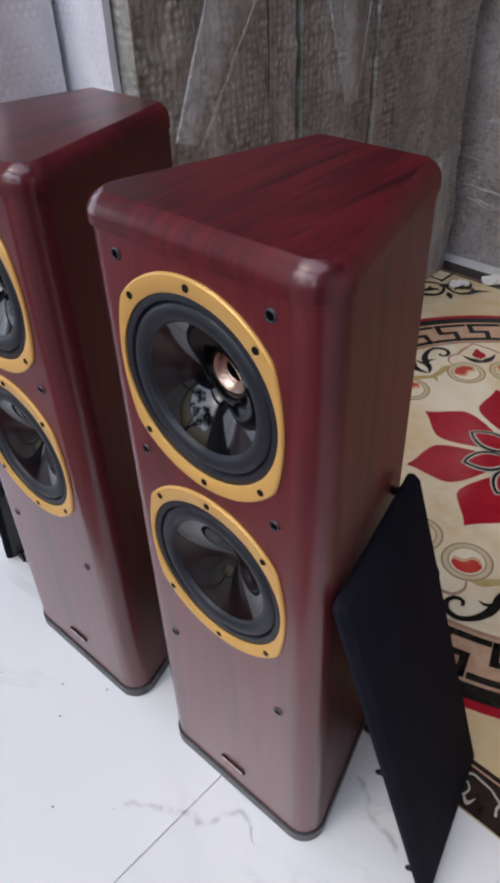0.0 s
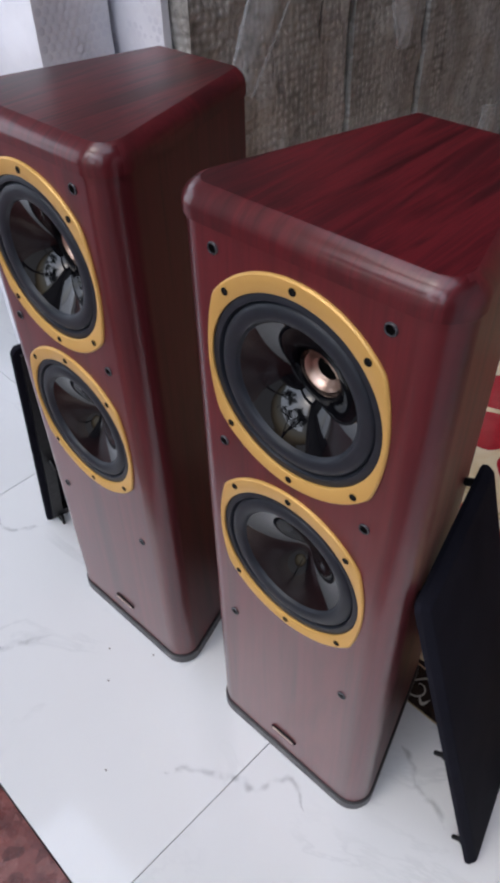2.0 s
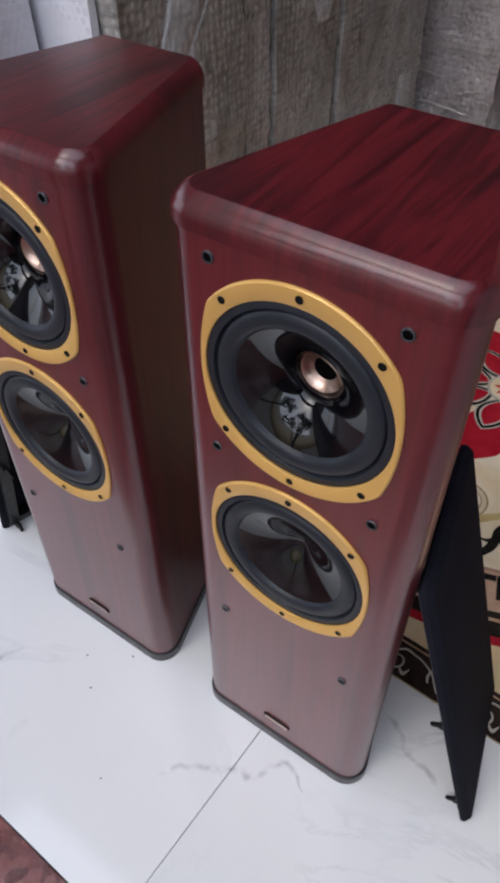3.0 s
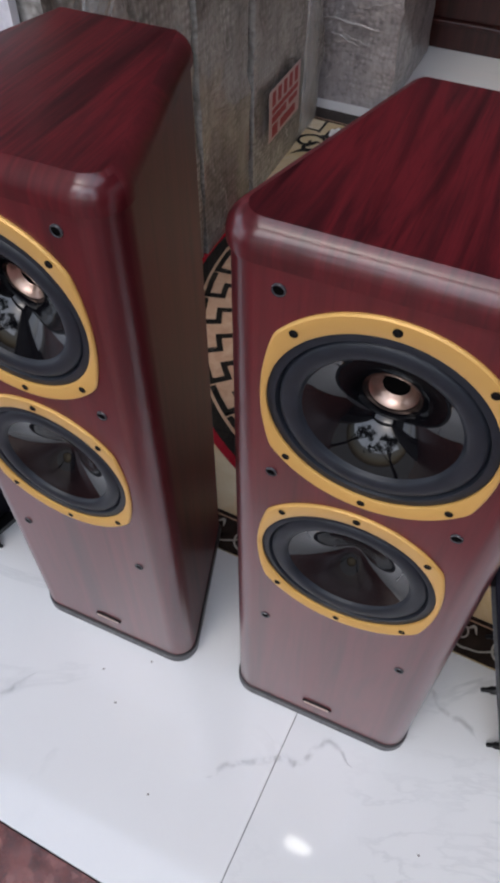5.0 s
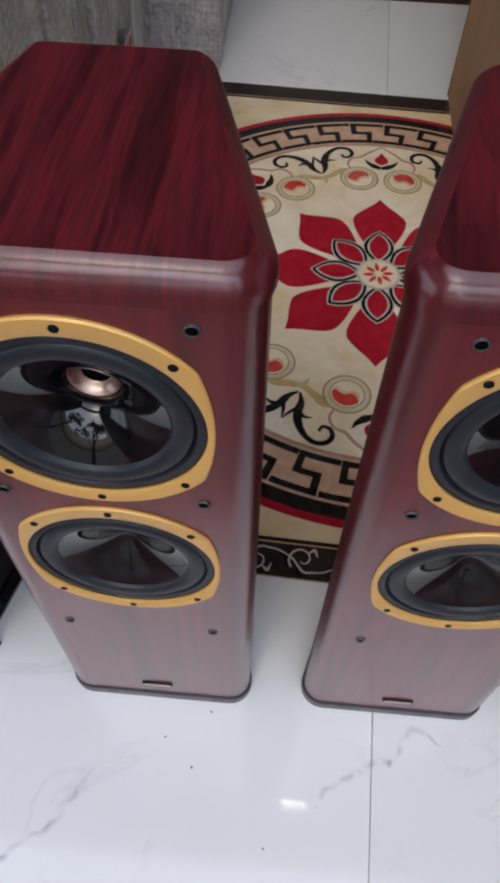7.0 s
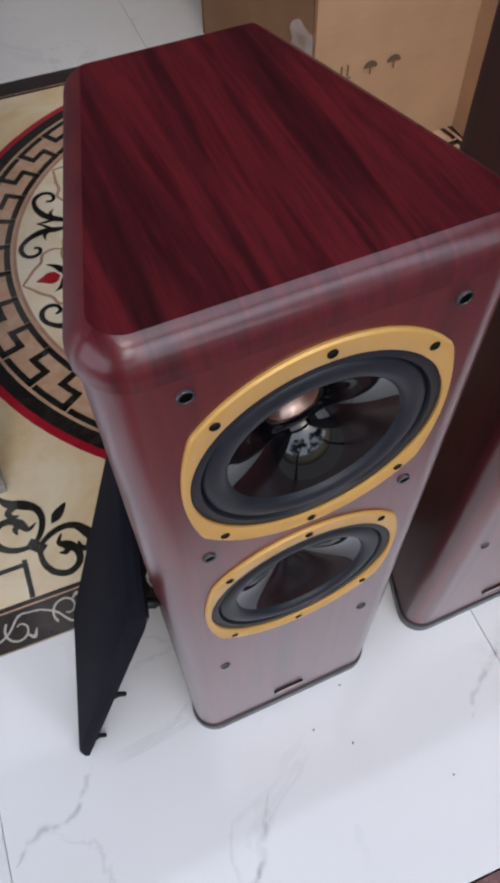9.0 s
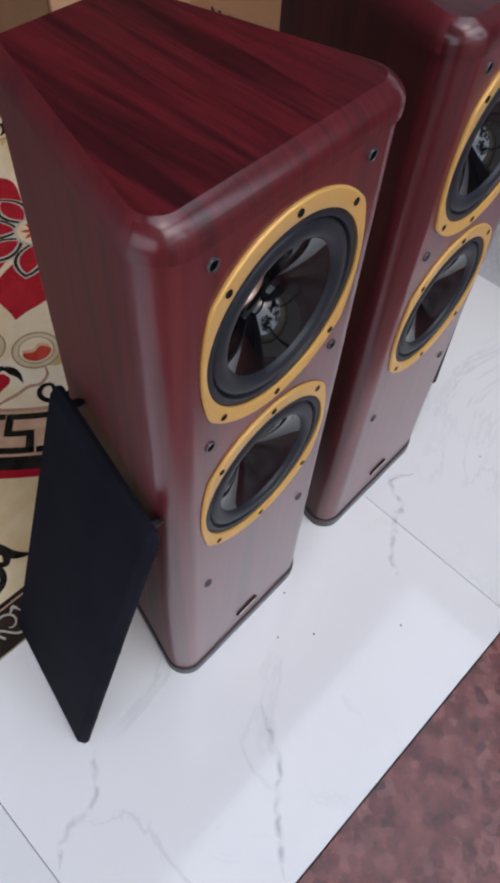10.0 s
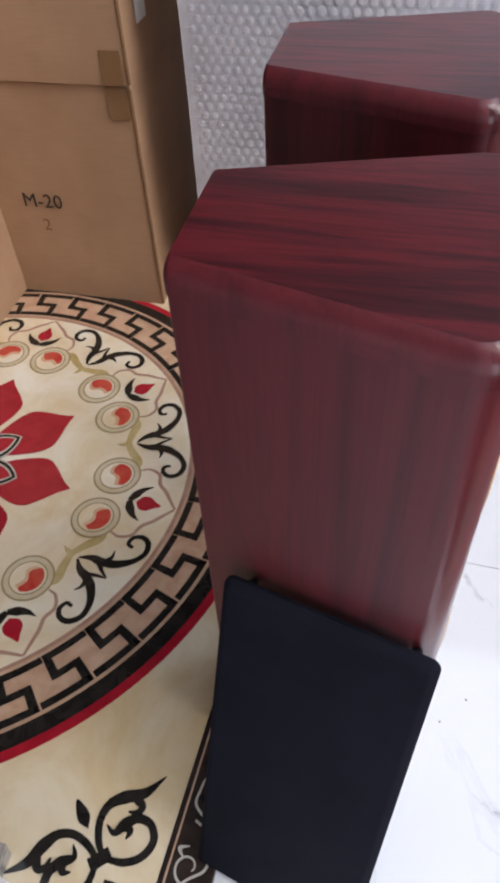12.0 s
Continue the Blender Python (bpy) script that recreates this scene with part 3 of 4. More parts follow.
def bubble_sheet(name, material, origin, u, v, out, nu, nv, pitch, r):
    """Rows of low domes on a face."""
    verts, faces = [], []
    o, u, v, out = Vector(origin), Vector(u), Vector(v), Vector(out)
    for j in range(nv):
        for i in range(nu):
            c = o + u * ((i + (0.5 if j % 2 else 0.0) + 0.06 * noise.noise(Vector((i * 0.7, j * 0.7, 1)))) * pitch) + v * (j * pitch * 0.87)
            base = len(verts)
            for rr, hh in ((1.0, 0.0), (0.8, 0.036), (0.42, 0.056)):
                for q in range(8):
                    a = 2 * math.pi * q / 8
                    verts.append(c + u * (r * rr * math.cos(a)) + v * (r * rr * math.sin(a)) + out * (r * hh))
            verts.append(c + out * (r * 0.061))
            for lv in (0, 8):
                for q in range(8):
                    faces.append((base + lv + q, base + lv + (q + 1) % 8, base + lv + 8 + (q + 1) % 8, base + lv + 8 + q))
            for q in range(8):
                faces.append((base + 16 + q, base + 16 + (q + 1) % 8, base + 24))
    me = bpy.data.meshes.new(name)
    me.from_pydata([tuple(p) for p in verts], [], faces)
    me.materials.append(material)
    for p in me.polygons:
        p.use_smooth = True
    return tagged(new(name, me), kind="stuff")


WX = -0.69
bub = wrapped("tall package in white bubble wrap under stretch film", -1.25, -0.85, 0.345, 0.497, 1.08, BUBBLE, 2, 0.0018)
bs = bubble_sheet("bubble_layer", BUBBLE_DOME, (0.2020, -0.068, 0.03), (0, 1, 0), (0, 0, 1), (1, 0, 0), 9, 74, 0.016, 0.0066)
bs.parent = bub
thin = wrapped("flat upright package in white bubble wrap beside the film-wrapped cartons", WX - 0.40, WX - 0.040, 0.516, 0.532, 1.08, BUBBLE, 12, 0.0012)
bs = bubble_sheet("bubble_layer", BUBBLE_DOME, (-0.172, -0.0087, 0.03), (1, 0, 0), (0, 0, 1), (0, -1, 0), 22, 74, 0.016, 0.0066)
bs.parent = thin
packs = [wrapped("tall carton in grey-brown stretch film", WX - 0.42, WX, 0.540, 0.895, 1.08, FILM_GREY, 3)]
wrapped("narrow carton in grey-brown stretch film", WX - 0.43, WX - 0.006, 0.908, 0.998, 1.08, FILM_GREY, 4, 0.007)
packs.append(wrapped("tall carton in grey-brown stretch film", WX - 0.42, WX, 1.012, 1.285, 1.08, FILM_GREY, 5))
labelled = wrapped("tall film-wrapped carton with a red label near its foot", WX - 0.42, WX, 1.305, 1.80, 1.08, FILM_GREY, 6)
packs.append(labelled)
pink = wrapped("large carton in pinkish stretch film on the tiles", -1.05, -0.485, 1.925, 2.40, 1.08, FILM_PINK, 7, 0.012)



def flap(owner, corners, seed):
    """A loose four-cornered flap of clear film on a package's east face; corners as y, z from the floor's middle."""
    o = owner.location
    a, b, c, d = [Vector((WX - o.x + 0.012, y - o.y, z)) for y, z in corners]
    n = 14
    bm = bmesh.new()
    grid = []
    for i in range(n + 1):
        row = []
        for j in range(n + 1):
            u, v = i / n, j / n
            p = a.lerp(b, u).lerp(d.lerp(c, u), v)
            p.x += 0.016 * math.sin(math.pi * u) + 0.006 * noise.noise(Vector((p.y * 22, p.z * 22, seed)))
            row.append(bm.verts.new(p))
        grid.append(row)
    for i in range(n):
        for j in range(n):
            bm.faces.new((grid[i][j], grid[i + 1][j], grid[i + 1][j + 1], grid[i][j + 1]))
    part("film_flap", bm, CLEAR, owner, "loose clear film flap with glossy creases", 60)
    for line in (0, n):
        bm = bmesh.new()
        rows = []
        for j in range(n + 1):
            u, v = line / n, j / n
            p = a.lerp(b, u).lerp(d.lerp(c, u), v)
            w = 0.0035 * (1 + 0.8 * noise.noise(Vector((j * 0.6, seed, 2))))
            rows.append([bm.verts.new(p + Vector((0.004 + 0.003 * q * (2 - q), w * (q - 1), 0.3 * w * (q - 1)))) for q in range(3)])
        for p, q in zip(rows, rows[1:]):
            for k in range(2):
                bm.faces.new((p[k], p[k + 1], q[k + 1], q[k]))
        part("fold_edge", bm, CLEAR, owner, "", 60)


flap(packs[0], ((0.605, 0.71), (0.675, 0.69), (0.895, 0.99), (0.765, 1.06)), 3)
flap(packs[1], ((1.16, 0.67), (1.20, 0.67), (1.275, 1.04), (1.03, 1.04)), 5)
flap(packs[2], ((1.62, 0.04), (1.74, 0.04), (1.72, 0.42), (1.64, 0.42)), 6)


FILM_CREASE = mat("taut_film_crease", (0.46, 0.42, 0.40), 0.12, coat=1.0)
k = Nodes(FILM_CREASE)
k.bump(k.noise(k.coords(), 60, 3), 0.5, 0.006)


def crease(owner, a, b, width, out, seed):
    """A taut, glossy crease of film from a to b (world), standing out of the package along out."""
    a, b, out = Vector(a) - owner.location, Vector(b) - owner.location, Vector(out)
    side = (b - a).normalized().cross(out)
    bm = bmesh.new()
    rows = []
    for i in range(17):
        u = i / 16
        c = a.lerp(b, u) + side * 0.008 * noise.noise(Vector((u * 4, seed, 0)))
        w = width * math.sin(math.pi * (0.06 + 0.88 * u)) * (1 + 0.5 * noise.noise(Vector((u * 6, seed, 5))))
        rows.append([bm.verts.new(c + side * w * q + out * (0.6 * w * (1 - q * q))) for q in (-1, -0.5, 0, 0.5, 1)])
    for p, q in zip(rows, rows[1:]):
        for j in range(4):
            bm.faces.new((p[j], p[j + 1], q[j + 1], q[j]))
    bmesh.ops.recalc_face_normals(bm, faces=bm.faces[:])
    part("film_crease", bm, FILM_CREASE, owner, "taut glossy film crease", 60)


for i, (x0, z0, x1, z1, w) in enumerate(((-0.78, 0.262, -0.52, 0.246, 0.004), (-0.70, 0.225, -0.60, 0.190, 0.003), (-0.66, 0.222, -0.57, 0.196, 0.0025), (-0.76, 0.236, -0.72, 0.206, 0.003), (-0.60, 0.300, -0.51, 0.330, 0.003), (-0.80, 0.36, -0.64, 0.34, 0.003))):
    crease(pink, (x0, 1.914, z0), (x1, 1.914, z1), w, (0, -1, 0), i)

tag = part("shipping_label", box_bm(WX + 0.016, WX + 0.0175, 1.372, 1.592, 0.130, 0.272), mat("pale_pink_label", (0.62, 0.44, 0.42), 0.4), None, "pale shipping label with red bars")
for y0, y1, z0, z1 in ((1.39, 1.412, 0.226, 0.264), (1.43, 1.452, 0.226, 0.264), (1.47, 1.492, 0.226, 0.264), (1.51, 1.532, 0.226, 0.264), (1.55, 1.572, 0.226, 0.264),
                       (1.39, 1.575, 0.204, 0.217), (1.39, 1.49, 0.178, 0.197), (1.51, 1.57, 0.180, 0.195), (1.392, 1.43, 0.138, 0.170), (1.45, 1.56, 0.142, 0.165)):
    part("label_bar", box_bm(WX + 0.0176, WX + 0.0186, y0, y1, z0, z1), LABEL_RED, tag)
tag.parent = labelled
tag.location = -labelled.location

# ---- dark cabinet at the back ----
sb = thing("sideboard", pose(0.25, 2.46, 0), "dark mahogany sideboard with a plinth board, on the tiles", "sideboard")
part("plinth", box_bm(-0.95, 0.95, 0.0, 0.42, 0.0005, 0.082, 0.003), WOOD_DARK, sb)
part("moulding", box_bm(-0.96, 0.96, -0.012, 0.42, 0.083, 0.100, 0.004), WOOD_DARK, sb)
part("body", box_bm(-0.94, 0.94, 0.008, 0.42, 0.101, 0.80, 0.003), WOOD_DARK, sb)
part("top", box_bm(-0.97, 0.97, -0.02, 0.44, 0.801, 0.83, 0.005), WOOD_DARK, sb)


# ---- cartons on the east side ----
def words(text, size, bold=0.0):
    cu = bpy.data.curves.new("words", "FONT")
    cu.body, cu.size, cu.extrude, cu.resolution_u, cu.offset = text, size, 0.0004, 3, bold
    ob = bpy.data.objects.new("words", cu)
    scene.collection.objects.link(ob)
    bpy.context.view_layer.update()
    me = bpy.data.meshes.new_from_object(ob.evaluated_get(bpy.context.evaluated_depsgraph_get()))
    bpy.data.objects.remove(ob)
    return me


def carton(x, y, z, sx, sy, sz, label, tape_y=None, low=False):
    """A closed carton with flaps, tape and worn edges, its low corner at x, y, z."""
    c = thing("carton", pose(x, y, z), label, "carton", "cardboard cartons")
    bm = sheet_box(0, sx, 0, sy, 0.0006, sz, 0.06, 0.0025, x * 7 + z)
    part("body", bm, CARD, c, smooth=40)
    part("tape", box_bm(sx / 2 - 0.024, sx / 2 + 0.024, -0.003, sy + 0.003, sz + 0.0022, sz + 0.0032), TAPE, c, "shiny brown tape")
    ty = sy / 2 if tape_y is None else tape_y
    for z0, z1 in ((sz - 0.07, sz + 0.002),) + (((0.004, 0.075),) if low else ()):
        part("tape", box_bm(-0.0046, -0.0034, ty - 0.024, ty + 0.024, z0, z1), TAPE, c, "shiny brown tape")
    for px, py in ((0, 0), (0, sy)):
        part("worn_edge", box_bm(px - 0.0034, px + 0.004, py - 0.0034, py + 0.004, 0.004, sz - 0.004, 0.002, 1), CARD_EDGE, c)
    return c


c2 = carton(0.66, 0.737, 0.0, 0.42, 0.425, 0.579, "brown cardboard carton with a black stencilled code, under another carton", 0.030)
me = words("M-20", 0.053)
me.materials.append(PRINT)
t = new("stencil", me)
t.parent = c2
t.matrix_basis = Matrix.Translation((-0.0042, 0.341, 0.271)) @ Matrix(((0, 0, -1, 0), (-1, 0, 0, 0), (0, 1, 0, 0), (0, 0, 0, 1)))
t["label"] = "black stencilled code M-20"
me = words("2", 0.046, 0.0)
me.materials.append(FAINT)
t2 = new("faint_stamp", me)
t2.parent = c2
t2.matrix_basis = Matrix.Translation((-0.0042, 0.300, 0.206)) @ Matrix(((0, 0, -1, 0), (-1, 0, 0, 0), (0, 1, 0, 0), (0, 0, 0, 1)))
t2["label"] = "faint reddish stamped numeral"
c4 = carton(0.652, 0.732, 0.583, 0.43, 0.425, 0.52, "brown cardboard carton stacked on another, with a small label", 0.034, True)
part("paper_label", box_bm(0.08, 0.14, -0.0052, -0.0042, 0.10, 0.19), WHITE, c4, "small white label")
c3 = carton(0.229, 1.152, 0.0, 0.60, 0.70, 1.15, "tall brown cardboard carton with handling symbols, partly film-wrapped")
for i, x in enumerate((0.074, 0.150, 0.212)):
    if i == 0:
        for dx in (0.0, 0.016):
            part("symbol", box_bm(x + dx - 0.002, x + dx + 0.002, -0.0046, -0.0036, 0.225, 0.252), PALE_PRINT, c3)
        part("symbol", box_bm(x - 0.010, x + 0.026, -0.0046, -0.0036, 0.219, 0.222), PALE_PRINT, c3)
    else:
        bm = bmesh.new()
        pts = [(x + 0.018 * math.cos(math.pi * q / 10), 0.232 + 0.016 * math.sin(math.pi * q / 10)) for q in range(11)]
        a = [bm.verts.new((px, -0.0046, pz)) for px, pz in pts]
        b = [bm.verts.new((px, -0.0036, pz)) for px, pz in pts]
        bm.faces.new(a)
        for q in range(11):
            bm.faces.new((a[q], b[q], b[(q + 1) % 11], a[(q + 1) % 11]))
        part("symbol", bm, PALE_PRINT, c3)
        part("symbol", box_bm(x - 0.0015, x + 0.0015, -0.0046, -0.0036, 0.216, 0.233), PALE_PRINT, c3)
part("loose_film", sheet_box(-0.022, -0.010, -0.008, 0.060, 0.006, 0.34, 0.012, 0.010, 9), CLEAR, c3, "loose clear stretch film", 60)

bw = wrapped("tall goods wrapped in white bubble wrap on the tiles", 0.665, 1.15, -0.30, 0.606, 1.30, BUBBLE, 11, 0.0015)
bs = bubble_sheet("bubble_layer", BUBBLE_DOME, (-0.2452, -0.442, 0.03), (0, 1, 0), (0, 0, 1), (-1, 0, 0), 40, 66, 0.022, 0.0085)
bs.parent = bw


# ---- crumpled paper ----
def crumple(x, y, sx, sy, h, seed):
    bm = bmesh.new()
    bmesh.ops.create_icosphere(bm, subdivisions=3, radius=1)
    for v in bm.verts:
        f = 1 + 0.5 * noise.noise(v.co * 1.7 + Vector((seed, 0, 0))) + 0.25 * noise.noise(v.co * 4 + Vector((0, seed, 0)))
        v.co = Vector((v.co.x * sx * f, v.co.y * sy * f, max(0.0, v.co.z * 0.5 + 0.4) * h * f))
    ob = part("crumpled_paper", bm, WHITE)
    ob.matrix_basis = pose(x, y, 0.004, 0, 0, seed * 40)
    return tagged(ob, "crumpled scrap of white paper on the patterned floor", "paper", "paper scraps")


crumple(-0.50, 1.795, 0.034, 0.020, 0.030, 1)
crumple(-0.585, 1.715, 0.026, 0.018, 0.016, 2)
crumple(-0.565, 1.735, 0.014, 0.012, 0.014, 3)

# ---- greenery outside the front doorway and the added side opening ----
def tree(x, y, height, spread, leaves, seed, label):
    rnd = random.Random(seed)
    t = thing("tree", pose(x, y, -0.2), label, "tree", "trees outside")
    limbs = [(Vector((0, 0, 0)), Vector((0.05, 0.03, height * 0.45)), 0.07, 0.05)]
    for i in range(7):
        a = i * 0.9 + rnd.random()
        limbs.append((Vector((0.05, 0.03, height * (0.30 + 0.03 * i))), Vector((spread * 0.6 * math.cos(a), spread * 0.6 * math.sin(a), height * (0.55 + 0.06 * i))), 0.03, 0.008))
    bm = bmesh.new()
    for p, q, r0, r1 in limbs:
        d = (q - p).normalized()
        u = d.orthogonal().normalized()
        w = d.cross(u)
        rings = []
        for c, r in ((p, r0), (p.lerp(q, 0.5) + u * 0.02, (r0 + r1) / 2), (q, r1)):
            rings.append([c + (u * math.cos(k * math.pi / 4) + w * math.sin(k * math.pi / 4)) * r for k in range(8)])
        loft(bm, rings)
    part("trunk", bm, BARK, t, "rough brown trunk with limbs", 60)
    verts, faces = [], []
    clumps = [(q + Vector((rnd.gauss(0, 0.2), rnd.gauss(0, 0.2), rnd.gauss(0, 0.15))) * spread, spread * rnd.uniform(0.22, 0.42)) for _, q, _, _ in limbs[1:] for _ in range(3)]
    for i in range(leaves):
        c, r = rnd.choice(clumps)
        p = c + Vector((rnd.gauss(0, 0.5), rnd.gauss(0, 0.5), rnd.gauss(0, 0.4))) * r
        a = Vector((rnd.uniform(-1, 1), rnd.uniform(-1, 1), rnd.uniform(-0.6, 0.6))).normalized()
        b = a.orthogonal().normalized()
        n, l = len(verts), rnd.uniform(0.05, 0.11)
        verts += [p - a * l, p + b * l * 0.4, p + a * l, p - b * l * 0.4]
        faces.append((n, n + 1, n + 2, n + 3))
    me = bpy.data.meshes.new("crown")
    me.from_pydata([tuple(v) for v in verts], [], faces)
    me.materials.append(LEAF)
    tagged(new("crown", me), "leafy green crown with gaps", kind="stuff").parent = t
    return t


tree(-1.15, -3.45, 3.1, 0.95, 1500, 3, "leafy green tree outside the front doorway")
tree(1.05, -3.55, 3.4, 1.05, 1500, 5, "leafy green tree outside the front doorway")
# added out of view, beyond the made-up western opening
tree(-5.6, -0.6, 1.9, 0.9, 2200, 7, "unseen low leafy shrub added outside the side opening")

# ---- patterned stone medallion in the floor ----
CX, CY, LAYER = 0.0, 0.0, 0.0007
med = tagged(part("floor_medallion", box_bm(RUG[0] + 0.001, RUG[1] - 0.001, RUG[2] + 0.001, RUG[3] - 0.001, -0.0034, 0.0), CREAM), "polished cream stone floor medallion with red flower and black key border", "floor medallion", kind="structure")
med.matrix_basis = FLOOR


def flat(name, pts, level, material, parent=med):
    """A thin inlaid piece with the outline pts."""
    bm = bmesh.new()
    f = bm.faces.new([bm.verts.new((x, y, level * LAYER)) for x, y in pts])
    f.normal_update()
    if f.normal.z < 0:
        f.normal_flip()
    return part(name, bm, material, parent)


def polar(r, a):
    return (CX + r * math.cos(radians(a)), CY + r * math.sin(radians(a)))


def disc(name, x, y, r, level, material, n=40, ry=None):
    return flat(name, [(x + r * math.cos(2 * math.pi * i / n), y + (ry or r) * math.sin(2 * math.pi * i / n)) for i in range(n)], level, material)


def annulus(name, x, y, r0, r1, level, material, n=40):
    bm = bmesh.new()
    a = [bm.verts.new((x + r1 * math.cos(2 * math.pi * i / n), y + r1 * math.sin(2 * math.pi * i / n), level * LAYER)) for i in range(n)]
    b = [bm.verts.new((x + r0 * math.cos(2 * math.pi * i / n), y + r0 * math.sin(2 * math.pi * i / n), level * LAYER)) for i in range(n)]
    for i in range(n):
        bm.faces.new((a[i], a[(i + 1) % n], b[(i + 1) % n], b[i]))
    return part(name, bm, material, med)


def smoothed(pts, n=8):
    """A curve through the points."""
    p = [Vector(q) for q in pts]
    p = [2 * p[0] - p[1]] + p + [2 * p[-1] - p[-2]]
    out = []
    for i in range(1, len(p) - 2):
        for j in range(n):
            t = j / n
            a, b, c, d = p[i - 1], p[i], p[i + 1], p[i + 2]
            out.append(0.5 * (2 * b + (c - a) * t + (2 * a - 5 * b + 4 * c - d) * t * t + (3 * b - a - 3 * c + d) * t ** 3))
    return out + [p[-2]]


def ribbon_bm(bm, pts, widths, level):
    n = len(pts)
    rows = []
    for i, p in enumerate(pts):
        d = (pts[min(i + 1, n - 1)] - pts[max(i - 1, 0)]).normalized()
        u = i / (n - 1) * (len(widths) - 1)
        a = min(int(u), len(widths) - 2)
        w = widths[a] + (widths[a + 1] - widths[a]) * (u - a)
        s = Vector((-d.y, d.x)) * w / 2
        rows.append((bm.verts.new((*(p + s), level * LAYER)), bm.verts.new((*(p - s), level * LAYER))))
    for (a, b), (c, d) in zip(rows, rows[1:]):
        bm.faces.new((b, d, c, a))


def motif(name, strokes, level, material, to_world):
    """Inlaid strokes: each a list of points and of widths, drawn in the motif's own plane."""
    bm = bmesh.new()
    for i, (pts, widths) in enumerate(strokes):
        ribbon_bm(bm, [Vector(to_world(p.x, p.y)) for p in smoothed(pts)], widths, level + 0.11 * i)
    return part(name, bm, material, med)


# border, with a pale scroll running in it
IN = (-0.735, 0.735, -0.735, 0.735)
for x0, x1, y0, y1 in ((RUG[0], RUG[1], RUG[2], IN[2]), (RUG[0], RUG[1], IN[3], RUG[3]), (RUG[0], IN[0], IN[2], IN[3]), (IN[1], RUG[1], IN[2], IN[3])):
    flat("border_band", [(x0 + 0.001, y0 + 0.001), (x1 - 0.001, y0 + 0.001), (x1 - 0.001, y1 - 0.001), (x0 + 0.001, y1 - 0.001)], 1, BROWNBLACK)
for x0, x1, y0, y1 in ((IN[0], IN[1], IN[2] - 0.0125, IN[2] - 0.0095), (IN[0], IN[1], IN[3] + 0.0095, IN[3] + 0.0125), (IN[0] - 0.0125, IN[0] - 0.0095, IN[2], IN[3]), (IN[1] + 0.0095, IN[1] + 0.0125, IN[2], IN[3])):
    flat("border_line", [(x0, y0), (x1, y0), (x1, y1), (x0, y1)], 2, TAN)


def curl(cx, cy, r, a0, turns, steps=14, shrink=0.25):
    out = []
    for i in range(steps + 1):
        u = i / steps
        a = a0 + turns * 2 * math.pi * u
        rr = r * (1 - (1 - shrink) * u)
        out.append((cx + rr * math.cos(a), cy + rr * math.sin(a)))
    return out


def border_scroll(ox, oy, ux, uy, count, pitch):
    vx, vy = -uy, ux
    for i in range(count):
        def at(x, y, i=i):
            return (ox + ux * (i * pitch + x) + vx * y, oy + uy * (i * pitch + x) + vy * y)
        s = 1 if i % 2 else -1
        motif("border_scroll", [
            ([(-0.5 * pitch, s * 0.018), (-0.2 * pitch, s * 0.004), (0.05 * pitch, -s * 0.020), (0.30 * pitch, -s * 0.020), (0.5 * pitch, -s * 0.018)], (0.003, 0.004, 0.003)),
            (curl(0.02 * pitch, s * 0.004, 0.026, -s * 2.4, -s * 0.95), (0.004, 0.0035, 0.002)),
            ([(0.15 * pitch, s * 0.016), (0.28 * pitch, s * 0.024), (0.36 * pitch, s * 0.010)], (0.002, 0.007, 0.001)),
        ], 2, SILVER, at)


border_scroll(IN[0] + 0.03, (RUG[2] + IN[2]) / 2 - 0.004, 1, 0, 18, 0.083)
border_scroll((RUG[0] + IN[0]) / 2 - 0.004, IN[2] + 0.03, 0, 1, 18, 0.083)
border_scroll((RUG[1] + IN[1]) / 2 + 0.004, IN[2] + 0.03, 0, 1, 18, 0.083)

# rings
annulus("red_ring", CX, CY, 0.684, 0.704, 1, RED, 120)
annulus("black_ring", CX, CY, 0.655, 0.686, 2, INK, 120)
annulus("thin_ring", CX, CY, 0.6505, 0.656, 3, TAN, 120)
annulus("key_ground", CX, CY, 0.545, 0.652, 1, TAN, 120)
annulus("rose_ring", CX, CY, 0.538, 0.546, 2, ROSE, 120)
disc("field", CX, CY, 0.540, 1, PALE, 120)
KEY_COUNT = 40
bm0 = None
for i in range(KEY_COUNT):
    bm = bmesh.new()
    pts = [(1.02, 0.93), (0.14, 0.93), (0.14, 0.50), (0.60, 0.50), (0.60, 0.07), (-0.30, 0.07)]
    w = 0.085
    outer = []
    for (x0, y0), (x1, y1) in zip(pts, pts[1:]):
        xa, xb, ya, yb = min(x0, x1) - w, max(x0, x1) + w, min(y0, y1) - 0.075, max(y0, y1) + 0.075
        if y0 == y1:
            xa, xb = min(x0, x1) - (w if min(x0, x1) > 0 else 0), max(x0, x1) + (w if max(x0, x1) < 1 else 0)
        quads = 4
        for q in range(quads):
            ua, ub = xa + (xb - xa) * q / quads, xa + (xb - xa) * (q + 1) / quads
            cs = []
            for uu, vv in ((ua, ya), (ub, ya), (ub, yb), (ua, yb)):
                a = -(i + uu) * 360 / KEY_COUNT
                r = 0.553 + 0.095 * vv
                cs.append(bm.verts.new((*polar(r, a), 2 * LAYER + 0.00005 * (len(outer) % 5))))
            outer.append(bm.faces.new(list(reversed(cs))))
    part("key_pattern", bm, INK, med)

